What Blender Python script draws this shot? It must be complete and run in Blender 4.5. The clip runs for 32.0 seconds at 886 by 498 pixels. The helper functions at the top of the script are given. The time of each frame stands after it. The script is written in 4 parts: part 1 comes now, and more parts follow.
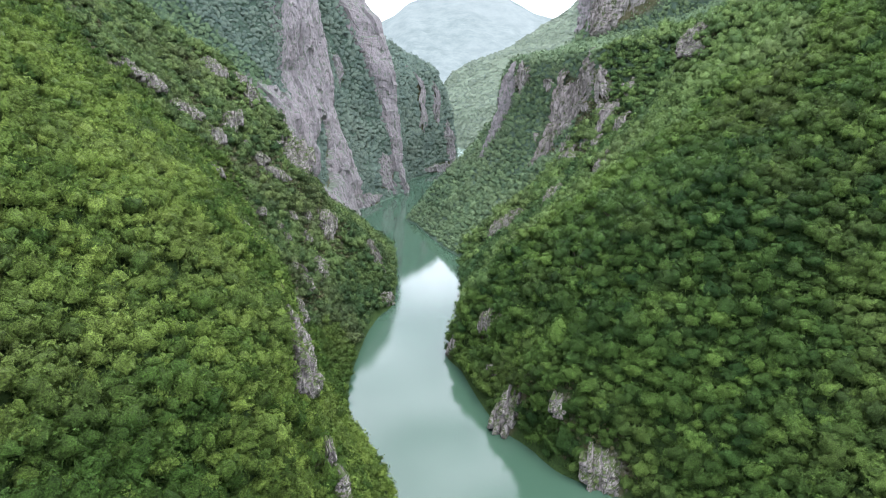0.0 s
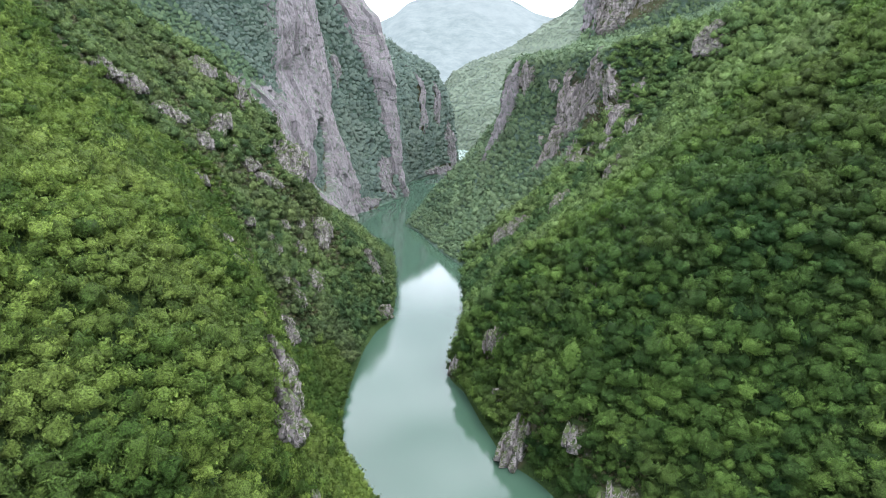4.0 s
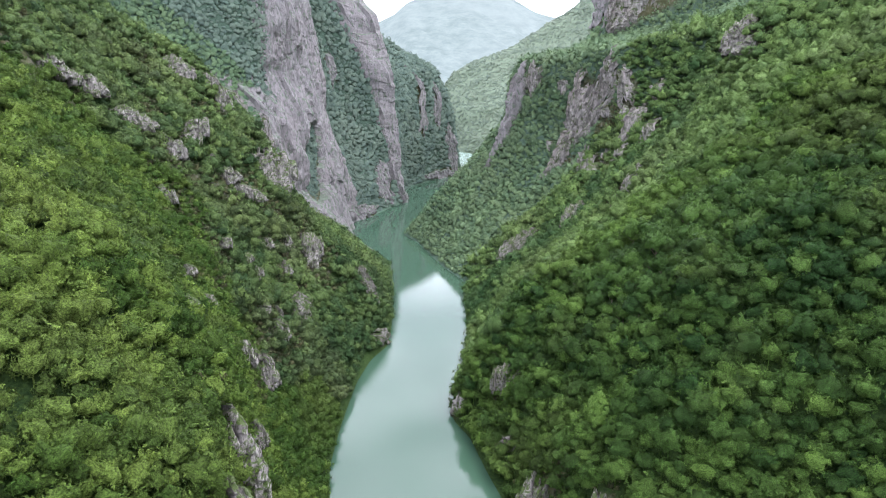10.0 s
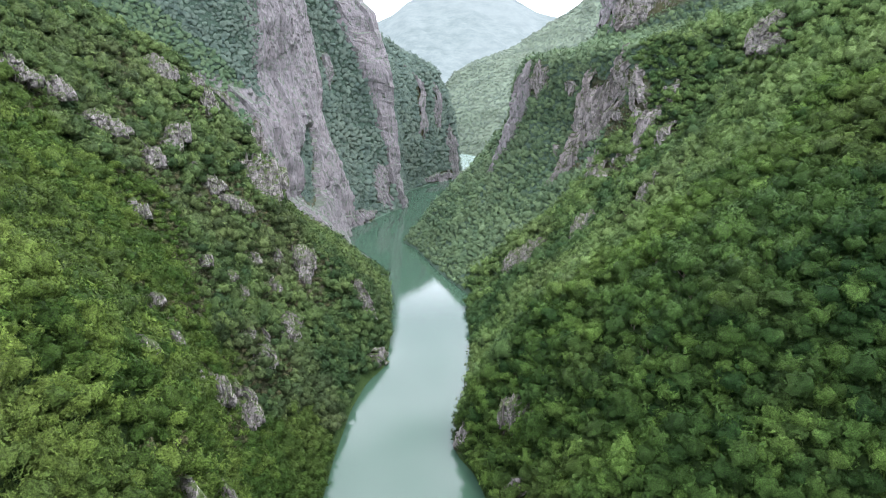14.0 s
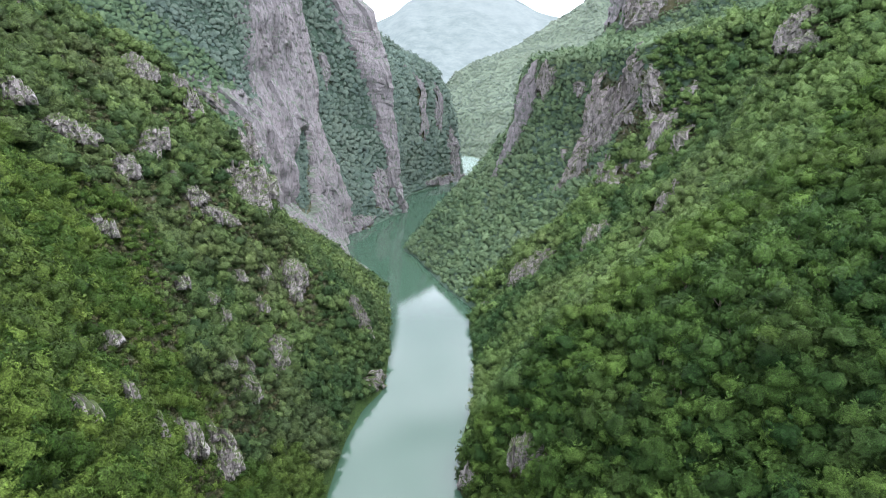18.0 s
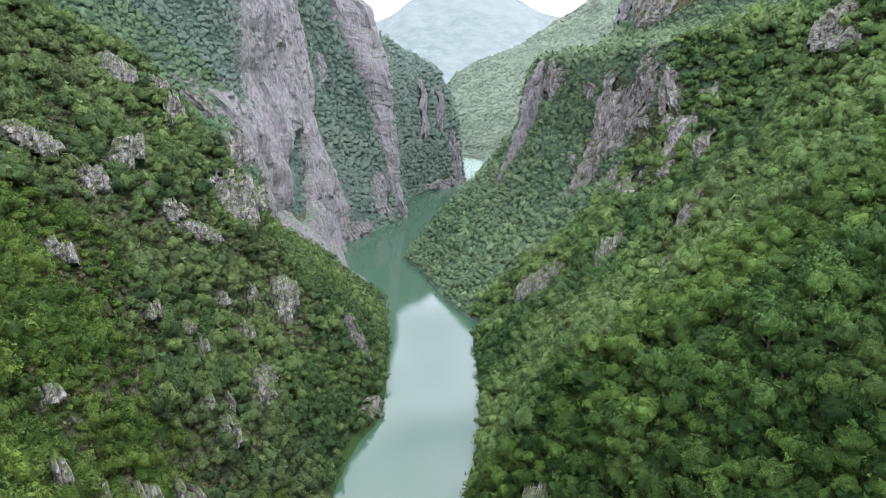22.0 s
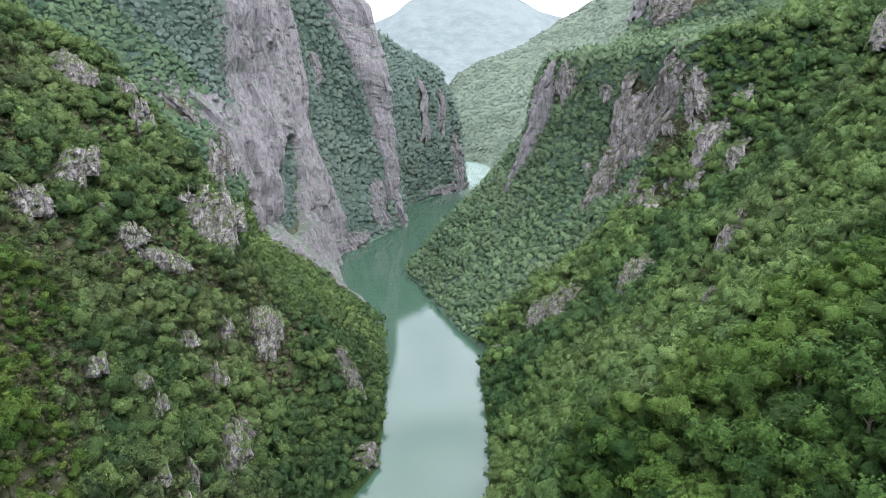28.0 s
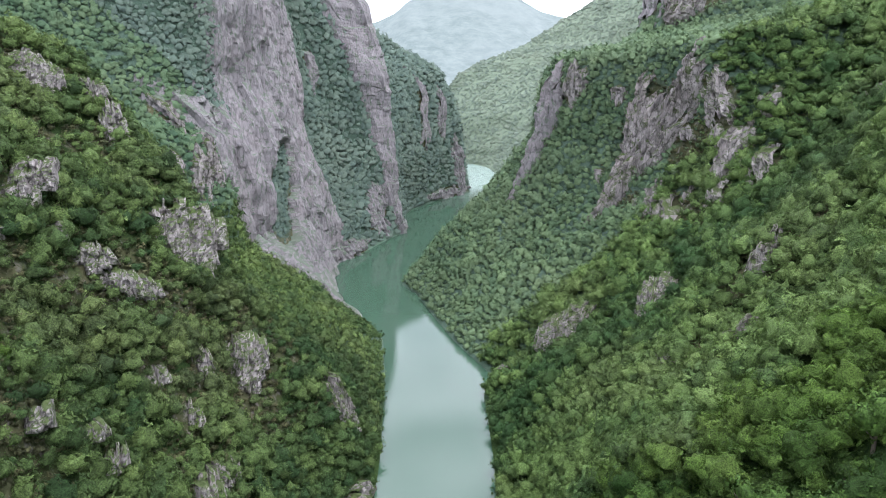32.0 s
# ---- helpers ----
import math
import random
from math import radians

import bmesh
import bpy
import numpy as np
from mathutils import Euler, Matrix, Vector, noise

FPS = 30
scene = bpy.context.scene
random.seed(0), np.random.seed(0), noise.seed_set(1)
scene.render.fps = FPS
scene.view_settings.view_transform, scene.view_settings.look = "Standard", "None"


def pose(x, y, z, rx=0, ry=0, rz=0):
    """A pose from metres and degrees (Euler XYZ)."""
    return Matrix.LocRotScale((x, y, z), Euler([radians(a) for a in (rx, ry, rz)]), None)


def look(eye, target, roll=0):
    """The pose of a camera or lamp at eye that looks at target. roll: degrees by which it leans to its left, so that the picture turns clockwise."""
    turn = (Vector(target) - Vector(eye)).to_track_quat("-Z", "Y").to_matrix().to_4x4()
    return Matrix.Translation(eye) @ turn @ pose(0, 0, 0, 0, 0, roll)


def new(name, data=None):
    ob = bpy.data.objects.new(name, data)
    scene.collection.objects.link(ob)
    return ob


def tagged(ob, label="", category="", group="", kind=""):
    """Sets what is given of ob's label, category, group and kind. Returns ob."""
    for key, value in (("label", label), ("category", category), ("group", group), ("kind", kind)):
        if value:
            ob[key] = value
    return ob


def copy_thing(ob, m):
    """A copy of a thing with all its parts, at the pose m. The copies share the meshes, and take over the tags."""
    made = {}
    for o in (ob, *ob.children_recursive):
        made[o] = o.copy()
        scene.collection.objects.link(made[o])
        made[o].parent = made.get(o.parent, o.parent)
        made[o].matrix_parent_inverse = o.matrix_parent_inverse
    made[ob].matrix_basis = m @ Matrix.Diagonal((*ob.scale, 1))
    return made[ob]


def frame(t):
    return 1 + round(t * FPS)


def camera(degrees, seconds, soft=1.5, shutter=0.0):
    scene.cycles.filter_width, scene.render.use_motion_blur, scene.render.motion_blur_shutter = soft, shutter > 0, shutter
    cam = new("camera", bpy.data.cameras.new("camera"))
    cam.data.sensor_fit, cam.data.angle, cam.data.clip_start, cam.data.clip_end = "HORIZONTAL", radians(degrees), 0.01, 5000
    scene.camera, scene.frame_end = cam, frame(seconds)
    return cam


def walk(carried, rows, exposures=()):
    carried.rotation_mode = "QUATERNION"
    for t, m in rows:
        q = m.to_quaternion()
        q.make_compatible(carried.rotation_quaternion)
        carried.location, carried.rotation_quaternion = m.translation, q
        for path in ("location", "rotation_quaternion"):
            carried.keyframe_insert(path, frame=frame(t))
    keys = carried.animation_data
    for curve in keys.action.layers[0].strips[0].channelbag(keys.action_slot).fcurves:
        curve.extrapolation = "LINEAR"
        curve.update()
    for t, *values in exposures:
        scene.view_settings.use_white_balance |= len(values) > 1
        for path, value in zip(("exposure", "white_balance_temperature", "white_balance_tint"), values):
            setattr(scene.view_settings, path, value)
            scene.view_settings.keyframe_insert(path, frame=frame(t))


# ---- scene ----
# ---------------------------------------------------------------- camera and flight
cam = camera(70.0, 32.0, soft=0.9)
# a level, almost steady flight up the gorge at about 6 m/s: seconds, x, y, z, tilt, turn
FLIGHT = [(0, 0.0, 0.0, 141.8, 74.47, -2.235), (4, -0.05, 22.4, 141.95, 74.469, -2.232), (8, 0.3, 46.35, 142.2, 74.471, -2.236),
          (12, 0.52, 71.1, 142.42, 74.473, -2.245), (16, 0.58, 95.75, 142.66, 74.471, -2.228), (20, 0.6, 120.85, 142.92, 74.473, -2.195),
          (24, 0.4, 145.7, 143.18, 74.487, -2.173), (28, 0.25, 168.5, 143.6, 74.511, -2.157), (32, 0.35, 192.0, 143.9, 74.54, -2.157)]
PATH = [(t, pose(x, y, z, tilt, 0, turn)) for t, x, y, z, tilt, turn in FLIGHT]
walk(cam, PATH, [(0.0, 0.38, 5960, 17), (24.0, 0.355, 5960, 17), (32.0, 0.26, 5960, 17)])

# ---------------------------------------------------------------- sky and sun (bright overcast)
world = bpy.data.worlds.new("overcast_sky")
scene.world = world
world.use_nodes = True
wt = world.node_tree
wt.nodes.clear()
w_out = wt.nodes.new("ShaderNodeOutputWorld")
w_bg = wt.nodes.new("ShaderNodeBackground")
w_sky = wt.nodes.new("ShaderNodeTexSky")
w_sky.sky_type = "NISHITA"
w_sky.sun_disc = False
w_sky.sun_elevation = radians(72)
w_sky.sun_rotation = radians(112)
w_sky.dust_density = 4.0
w_sat = wt.nodes.new("ShaderNodeHueSaturation")
w_sat.inputs["Saturation"].default_value = 0.18
w_coord = wt.nodes.new("ShaderNodeTexCoord")
w_map = wt.nodes.new("ShaderNodeMapping")
w_map.inputs["Scale"].default_value = (1.0, 1.0, 2.2)
w_cloud = wt.nodes.new("ShaderNodeTexNoise")
w_cloud.inputs["Scale"].default_value = 4.2
w_cloud.inputs["Detail"].default_value = 5.0
w_ramp = wt.nodes.new("ShaderNodeMapRange")
w_ramp.inputs["From Min"].default_value = 0.36
w_ramp.inputs["From Max"].default_value = 0.64
w_ramp.inputs["To Min"].default_value = 0.0
w_ramp.inputs["To Max"].default_value = 1.0
w_tone = wt.nodes.new("ShaderNodeMix")
w_tone.data_type = "RGBA"
w_tone.inputs["A"].default_value = (11.8, 12.6, 13.3, 1)
w_tone.inputs["B"].default_value = (24.0, 24.5, 25.0, 1)
w_mix = wt.nodes.new("ShaderNodeMix")
w_mix.data_type = "RGBA"
w_mix.inputs["Factor"].default_value = 0.85
wt.links.new(w_sky.outputs["Color"], w_sat.inputs["Color"])
wt.links.new(w_coord.outputs["Generated"], w_map.inputs["Vector"])
wt.links.new(w_map.outputs["Vector"], w_cloud.inputs["Vector"])
wt.links.new(w_cloud.outputs["Fac"], w_ramp.inputs["Value"])
wt.links.new(w_ramp.outputs["Result"], w_tone.inputs["Factor"])
wt.links.new(w_sat.outputs["Color"], w_mix.inputs["A"])
wt.links.new(w_tone.outputs["Result"], w_mix.inputs["B"])
wt.links.new(w_mix.outputs["Result"], w_bg.inputs["Color"])
w_bg.inputs["Strength"].default_value = 0.20
wt.links.new(w_bg.outputs["Background"], w_out.inputs["Surface"])

sun_data = bpy.data.lights.new("sun", "SUN")
sun_data.energy = 2.2
sun_data.angle = radians(28)
sun_data.color = (1.0, 0.95, 0.86)
sun = new("sun", sun_data)
sun.matrix_world = look((150, 60, 500), (0, 120, 0))


# ---------------------------------------------------------------- noise on arrays
def hash01(i, j, k, seed):
    n = (i * 374761393 + j * 668265263 + k * 2147483647 + seed * 974711) & 0x7FFFFFFF
    n = ((n ^ (n >> 13)) * 1274126177) & 0x7FFFFFFF
    n = ((n ^ (n >> 11)) * 668265263) & 0x7FFFFFFF
    return ((n ^ (n >> 16)) & 0xFFFFF) / 1048575.0


def vnoise(x, y, z, seed=0):
    xi, yi, zi = np.floor(x).astype(np.int64), np.floor(y).astype(np.int64), np.floor(z).astype(np.int64)
    u, v, w = x - xi, y - yi, z - zi
    u, v, w = u * u * (3 - 2 * u), v * v * (3 - 2 * v), w * w * (3 - 2 * w)
    total = 0
    for a in (0, 1):
        for b in (0, 1):
            for c in (0, 1):
                wgt = (u if a else 1 - u) * (v if b else 1 - v) * (w if c else 1 - w)
                total = total + wgt * hash01(xi + a, yi + b, zi + c, seed)
    return total * 2 - 1


def fbm(x, y, z, octaves=4, seed=0):
    total, amp = 0, 0.5
    for o in range(octaves):
        total = total + amp * vnoise(x, y, z, seed + o)
        x, y, z, amp = x * 2.03, y * 2.03, z * 2.03, amp * 0.5
    return total


def ridged(x, y, z, octaves=4, seed=0):
    total, amp = 0, 0.5
    for o in range(octaves):
        total = total + amp * (1 - 2 * np.abs(vnoise(x, y, z, seed + o)))
        x, y, z, amp = x * 2.1, y * 2.1, z * 2.1, amp * 0.5
    return total


def facets(y, z, wide, tall, seed):
    """Angular blocks: every block of rock stands at its own depth, with slightly crooked joints."""
    a = y / wide + 0.45 * fbm(y / (wide * 1.3), z / tall, y * 0, 2, seed)
    row = np.floor(a).astype(np.int64)
    c = z / tall + hash01(row, row * 0, row * 0, seed + 1) * 7 + 0.35 * fbm(y / wide, z / tall, y * 0 + 5, 2, seed + 2)
    col_ = np.floor(c).astype(np.int64)
    own = hash01(row, col_, row * 0, seed + 3)
    tip = (hash01(row, col_, row * 0 + 1, seed + 4) - 0.5) * (a - row - 0.5) + (hash01(row, col_, row * 0 + 2, seed + 5) - 0.3) * (0.5 - (c - col_))
    return own * 2 - 1 + 0.9 * tip


# ---------------------------------------------------------------- materials
def material(name):
    m = bpy.data.materials.new(name)
    m.use_nodes = True
    nt = m.node_tree
    nt.nodes.clear()
    out = nt.nodes.new("ShaderNodeOutputMaterial")
    b = nt.nodes.new("ShaderNodeBsdfPrincipled")
    nt.links.new(b.outputs["BSDF"], out.inputs["Surface"])
    return m, nt, b, out


def mixed(nt, fac, a, b):
    n = nt.nodes.new("ShaderNodeMix")
    n.data_type = "RGBA"
    for sock, val in (("Factor", fac), ("A", a), ("B", b)):
        if isinstance(val, tuple):
            n.inputs[sock].default_value = (*val, 1)
        elif isinstance(val, (int, float)):
            n.inputs[sock].default_value = val
        else:
            nt.links.new(val, n.inputs[sock])
    return n.outputs["Result"]


def noise_tex(nt, scale, detail=4.0, stretch=(1, 1, 1), rough=0.6):
    c = nt.nodes.new("ShaderNodeTexCoord")
    mp = nt.nodes.new("ShaderNodeMapping")
    mp.inputs["Scale"].default_value = stretch
    n = nt.nodes.new("ShaderNodeTexNoise")
    n.inputs["Scale"].default_value = scale
    n.inputs["Detail"].default_value = detail
    n.inputs["Roughness"].default_value = rough
    nt.links.new(c.outputs["Object"], mp.inputs["Vector"])
    nt.links.new(mp.outputs["Vector"], n.inputs["Vector"])
    return n.outputs["Fac"]


def ranged(nt, val, a, b, c=0.0, d=1.0):
    n = nt.nodes.new("ShaderNodeMapRange")
    for sock, v in (("From Min", a), ("From Max", b), ("To Min", c), ("To Max", d)):
        n.inputs[sock].default_value = v
    nt.links.new(val, n.inputs["Value"])
    return n.outputs["Result"]


def bumped(nt, bsdf, height, strength, distance):
    n = nt.nodes.new("ShaderNodeBump")
    n.inputs["Strength"].default_value = strength
    n.inputs["Distance"].default_value = distance
    nt.links.new(height, n.inputs["Height"])
    nt.links.new(n.outputs["Normal"], bsdf.inputs["Normal"])


def spray_holes(nt, grain):
    """1 where a leaf is, 0 in the gaps; only the outer sprays have gaps."""
    at = nt.nodes.new("ShaderNodeAttribute")
    at.attribute_name = "spray"
    n = nt.nodes.new("ShaderNodeMath")
    n.operation = "MAXIMUM"
    nt.links.new(ranged(nt, grain, 0.45, 0.47), n.inputs[0])
    nt.links.new(ranged(nt, at.outputs["Fac"], 0.0, 1.0, 1.0, 0.0), n.inputs[1])
    return n.outputs[0]


def leaf_material(name, dark, light, dry, low=0.42, high=1.65, relief=1.0, spread=0.25, lacy=0.0, fineness=1.7):
    """Foliage: tint varies from tree to tree (attribute) and from leaf clump to leaf clump."""
    m, nt, b, out = material(name)
    at = nt.nodes.new("ShaderNodeAttribute")
    at.attribute_name = "tint"
    geo = nt.nodes.new("ShaderNodeNewGeometry")
    base = mixed(nt, at.outputs["Fac"], dark, light)
    stand = noise_tex(nt, 0.022, 3.0)
    base = mixed(nt, ranged(nt, stand, 0.48, 0.72, 0.0, 0.4), base, dry)
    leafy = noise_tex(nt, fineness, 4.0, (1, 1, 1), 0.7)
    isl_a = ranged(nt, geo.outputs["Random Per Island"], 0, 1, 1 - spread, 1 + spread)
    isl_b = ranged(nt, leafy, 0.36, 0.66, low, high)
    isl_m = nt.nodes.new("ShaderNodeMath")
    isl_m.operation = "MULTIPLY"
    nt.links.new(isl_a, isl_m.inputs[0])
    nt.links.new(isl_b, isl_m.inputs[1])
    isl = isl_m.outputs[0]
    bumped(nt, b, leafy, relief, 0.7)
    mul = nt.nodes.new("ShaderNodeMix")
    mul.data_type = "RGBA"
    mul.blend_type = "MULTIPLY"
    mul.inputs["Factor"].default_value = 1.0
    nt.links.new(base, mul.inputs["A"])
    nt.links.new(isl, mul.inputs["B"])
    nt.links.new(mul.outputs["Result"], b.inputs["Base Color"])
    b.inputs["Roughness"].default_value = 0.6
    b.inputs["Specular IOR Level"].default_value = 0.09
    if lacy:
        # sprays are ragged and let the light through between their leaves
        holes = spray_holes(nt, noise_tex(nt, lacy, 2.0, (1, 1, 1), 0.5))
    tr = nt.nodes.new("ShaderNodeBsdfTranslucent")
    nt.links.new(mul.outputs["Result"], tr.inputs["Color"])
    mx = nt.nodes.new("ShaderNodeMixShader")
    mx.inputs["Fac"].default_value = 0.25
    nt.links.new(b.outputs["BSDF"], mx.inputs[1])
    nt.links.new(tr.outputs["BSDF"], mx.inputs[2])
    if lacy:
        clear = nt.nodes.new("ShaderNodeBsdfTransparent")
        cut = nt.nodes.new("ShaderNodeMixShader")
        nt.links.new(holes, cut.inputs["Fac"])
        nt.links.new(clear.outputs["BSDF"], cut.inputs[1])
        nt.links.new(mx.outputs["Shader"], cut.inputs[2])
        nt.links.new(cut.outputs["Shader"], out.inputs["Surface"])
    else:
        nt.links.new(mx.outputs["Shader"], out.inputs["Surface"])
    return m


# light of the left slope and shade of the right put into two leaf colours
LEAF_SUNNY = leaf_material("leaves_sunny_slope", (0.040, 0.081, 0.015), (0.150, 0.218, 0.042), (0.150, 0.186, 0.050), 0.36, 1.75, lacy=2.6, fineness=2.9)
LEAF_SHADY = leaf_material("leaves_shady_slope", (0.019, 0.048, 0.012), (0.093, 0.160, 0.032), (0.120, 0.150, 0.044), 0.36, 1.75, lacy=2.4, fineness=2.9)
# slight haze mixed into the colour: lighter and bluer than nearer leaves
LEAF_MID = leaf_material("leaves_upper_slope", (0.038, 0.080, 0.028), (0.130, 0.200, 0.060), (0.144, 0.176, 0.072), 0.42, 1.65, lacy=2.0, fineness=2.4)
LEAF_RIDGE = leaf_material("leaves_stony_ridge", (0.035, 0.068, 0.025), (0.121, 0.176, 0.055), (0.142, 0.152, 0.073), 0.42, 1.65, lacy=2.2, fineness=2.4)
# gully to hillside: paler, bluer, even leaves with distance haze put into their colour
LEAF_GULLY = leaf_material("leaves_hazy_gully", (0.053, 0.098, 0.057), (0.116, 0.176, 0.090), (0.135, 0.174, 0.096), 0.76, 1.22, 0.4, 0.12, lacy=1.5)
LEAF_HAZY_WALL = leaf_material("leaves_hazy_wall", (0.078, 0.116, 0.096), (0.120, 0.164, 0.128), (0.132, 0.164, 0.126), 0.85, 1.14, 0.3, 0.08, lacy=1.5)
LEAF_SPUR = leaf_material("leaves_hazy_spur", (0.063, 0.105, 0.058), (0.126, 0.183, 0.090), (0.144, 0.178, 0.102), 0.74, 1.25, 0.4, 0.12, lacy=1.6)
LEAF_HAZY_HILL = leaf_material("leaves_hazy_hillside", (0.098, 0.130, 0.102), (0.142, 0.176, 0.130), (0.156, 0.180, 0.122), 0.9, 1.1, 0.1, 0.06)
LEAF_DRY = leaf_material("leaves_dry_scrub", (0.045, 0.052, 0.026), (0.125, 0.128, 0.062), (0.135, 0.112, 0.066), 0.45, 1.5)

BARK, nt, b, out = material("bark")
nt.links.new(mixed(nt, noise_tex(nt, 6.0, 4, (1, 1, 0.2)), (0.09, 0.07, 0.055), (0.2, 0.17, 0.14)), b.inputs["Base Color"])
b.inputs["Roughness"].default_value = 0.9

# pale limestone with dark run-off streaks, pinkish stains and tufts in its cracks
def rock_material(name, dark, light, pinkish, joint, grain, moss):
    m, nt, b, out = material(name)
    streak = noise_tex(nt, 0.30, 8, (1, 1, 0.22), 0.72)
    block = noise_tex(nt, 0.7, 8, (1, 1, 0.6), 0.75)
    stain = noise_tex(nt, 0.035, 4)
    crack_c = nt.nodes.new("ShaderNodeTexCoord")
    crack_m = nt.nodes.new("ShaderNodeMapping")
    crack_m.inputs["Scale"].default_value = (0.42, 0.42, 0.13)
    crack = nt.nodes.new("ShaderNodeTexVoronoi")
    crack.feature = "DISTANCE_TO_EDGE"
    crack.inputs["Scale"].default_value = 1.0
    warp = nt.nodes.new("ShaderNodeVectorMath")
    warp.operation = "ADD"
    nt.links.new(crack_c.outputs["Object"], crack_m.inputs["Vector"])
    nt.links.new(crack_m.outputs["Vector"], warp.inputs[0])
    nt.links.new(block, warp.inputs[1])
    nt.links.new(warp.outputs["Vector"], crack.inputs["Vector"])
    seam = ranged(nt, crack.outputs["Distance"], 0.0, 0.10, 0.0, 1.0)
    col = mixed(nt, ranged(nt, streak, 0.36, 0.64), dark, light)
    col = mixed(nt, ranged(nt, stain, 0.48, 0.72, 0, 0.5), col, pinkish)
    col = mixed(nt, ranged(nt, block, 0.36, 0.48, grain, 0.0), col, (0.07, 0.065, 0.063))
    col = mixed(nt, ranged(nt, crack.outputs["Distance"], 0.0, 0.06, joint, 0.0), col, (0.045, 0.04, 0.038))
    tuft = noise_tex(nt, 0.26, 6, (1, 1, 0.7), 0.72)
    col = mixed(nt, ranged(nt, tuft, 0.54, 0.61, 0, 0.85), col, moss)
    geo = nt.nodes.new("ShaderNodeNewGeometry")
    flat = nt.nodes.new("ShaderNodeSeparateXYZ")
    nt.links.new(geo.outputs["True Normal"], flat.inputs["Vector"])
    shelf = nt.nodes.new("ShaderNodeMath")
    shelf.operation = "ADD"
    nt.links.new(flat.outputs["Z"], shelf.inputs[0])
    nt.links.new(ranged(nt, tuft, 0.3, 0.7, -0.25, 0.25), shelf.inputs[1])
    col = mixed(nt, ranged(nt, shelf.outputs[0], 0.44, 0.70, 0, 0.92), col, moss)
    nt.links.new(col, b.inputs["Base Color"])
    b.inputs["Roughness"].default_value = 0.92
    b.inputs["Specular IOR Level"].default_value = 0.15
    both = nt.nodes.new("ShaderNodeMath")
    both.operation = "ADD"
    nt.links.new(block, both.inputs[0])
    nt.links.new(seam, both.inputs[1])
    bumped(nt, b, both.outputs[0], 0.6, 0.7)
    return m


ROCK = rock_material("limestone", (0.128, 0.116, 0.113), (0.335, 0.306, 0.296), (0.250, 0.204, 0.188), 0.8, 0.5, (0.045, 0.068, 0.016))
# wall limestone flatter and bluer, its moss paler: haze put into the colour
WALL_ROCK = rock_material("hazy_wall_limestone", (0.172, 0.160, 0.164), (0.262, 0.243, 0.248), (0.232, 0.202, 0.202), 0.4, 0.25, (0.105, 0.130, 0.096))

# slope floor: dry grass, litter and broken stone
FLOOR, nt, b, out = material("slope_floor")
grass = noise_tex(nt, 0.15, 6, (1, 1, 1), 0.7)
stone = noise_tex(nt, 0.5, 6, (1, 1, 0.5), 0.7)
leafy = noise_tex(nt, 1.4, 5, (1, 1, 1), 0.75)
openness = nt.nodes.new("ShaderNodeAttribute")
openness.attribute_name = "open"
reach_at = nt.nodes.new("ShaderNodeAttribute")
reach_at.attribute_name = "pale"
leaf_mix = ranged(nt, leafy, 0.35, 0.65)
# near-black undergrowth: the shade between crowns is put into its colour
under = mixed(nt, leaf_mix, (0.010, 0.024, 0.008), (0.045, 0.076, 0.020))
# paler floor tones further up-gorge: haze put into the ground's colour
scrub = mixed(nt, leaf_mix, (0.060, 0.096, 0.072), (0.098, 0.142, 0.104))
hazy_floor = mixed(nt, ranged(nt, grass, 0.35, 0.65), (0.102, 0.134, 0.098), (0.146, 0.180, 0.124))
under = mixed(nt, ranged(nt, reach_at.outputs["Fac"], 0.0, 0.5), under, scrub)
under = mixed(nt, ranged(nt, reach_at.outputs["Fac"], 0.5, 1.0), under, hazy_floor)
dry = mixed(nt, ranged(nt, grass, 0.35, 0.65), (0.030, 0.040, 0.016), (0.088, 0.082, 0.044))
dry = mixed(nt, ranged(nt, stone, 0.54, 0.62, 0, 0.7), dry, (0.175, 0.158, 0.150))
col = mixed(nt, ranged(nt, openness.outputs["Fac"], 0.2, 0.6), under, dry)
nt.links.new(col, b.inputs["Base Color"])
b.inputs["Roughness"].default_value = 0.95
b.inputs["Specular IOR Level"].default_value = 0.1
bumped(nt, b, leafy, 0.9, 0.6)

# milky jade water, nearly still
WATER, nt, b, out = material("jade_water")
silt = noise_tex(nt, 0.012, 3)
b.inputs["Roughness"].default_value = 0.02
b.inputs["IOR"].default_value = 1.42
ripple = noise_tex(nt, 0.8, 3, (1, 0.5, 1))
# the open reach beyond the narrows is ruffled by the wind
place = nt.nodes.new("ShaderNodeTexCoord")
split = nt.nodes.new("ShaderNodeSeparateXYZ")
nt.links.new(place.outputs["Object"], split.inputs["Vector"])
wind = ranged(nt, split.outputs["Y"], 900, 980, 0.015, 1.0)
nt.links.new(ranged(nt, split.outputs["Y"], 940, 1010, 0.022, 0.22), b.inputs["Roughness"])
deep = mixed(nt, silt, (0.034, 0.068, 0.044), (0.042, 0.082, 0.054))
# bright sky reflection on the far reach, painted as a paler base colour
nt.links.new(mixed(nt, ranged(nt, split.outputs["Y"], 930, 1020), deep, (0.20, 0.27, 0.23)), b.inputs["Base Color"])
bump = nt.nodes.new("ShaderNodeBump")
bump.inputs["Distance"].default_value = 2.0
nt.links.new(ripple, bump.inputs["Height"])
nt.links.new(wind, bump.inputs["Strength"])
nt.links.new(bump.outputs["Normal"], b.inputs["Normal"])

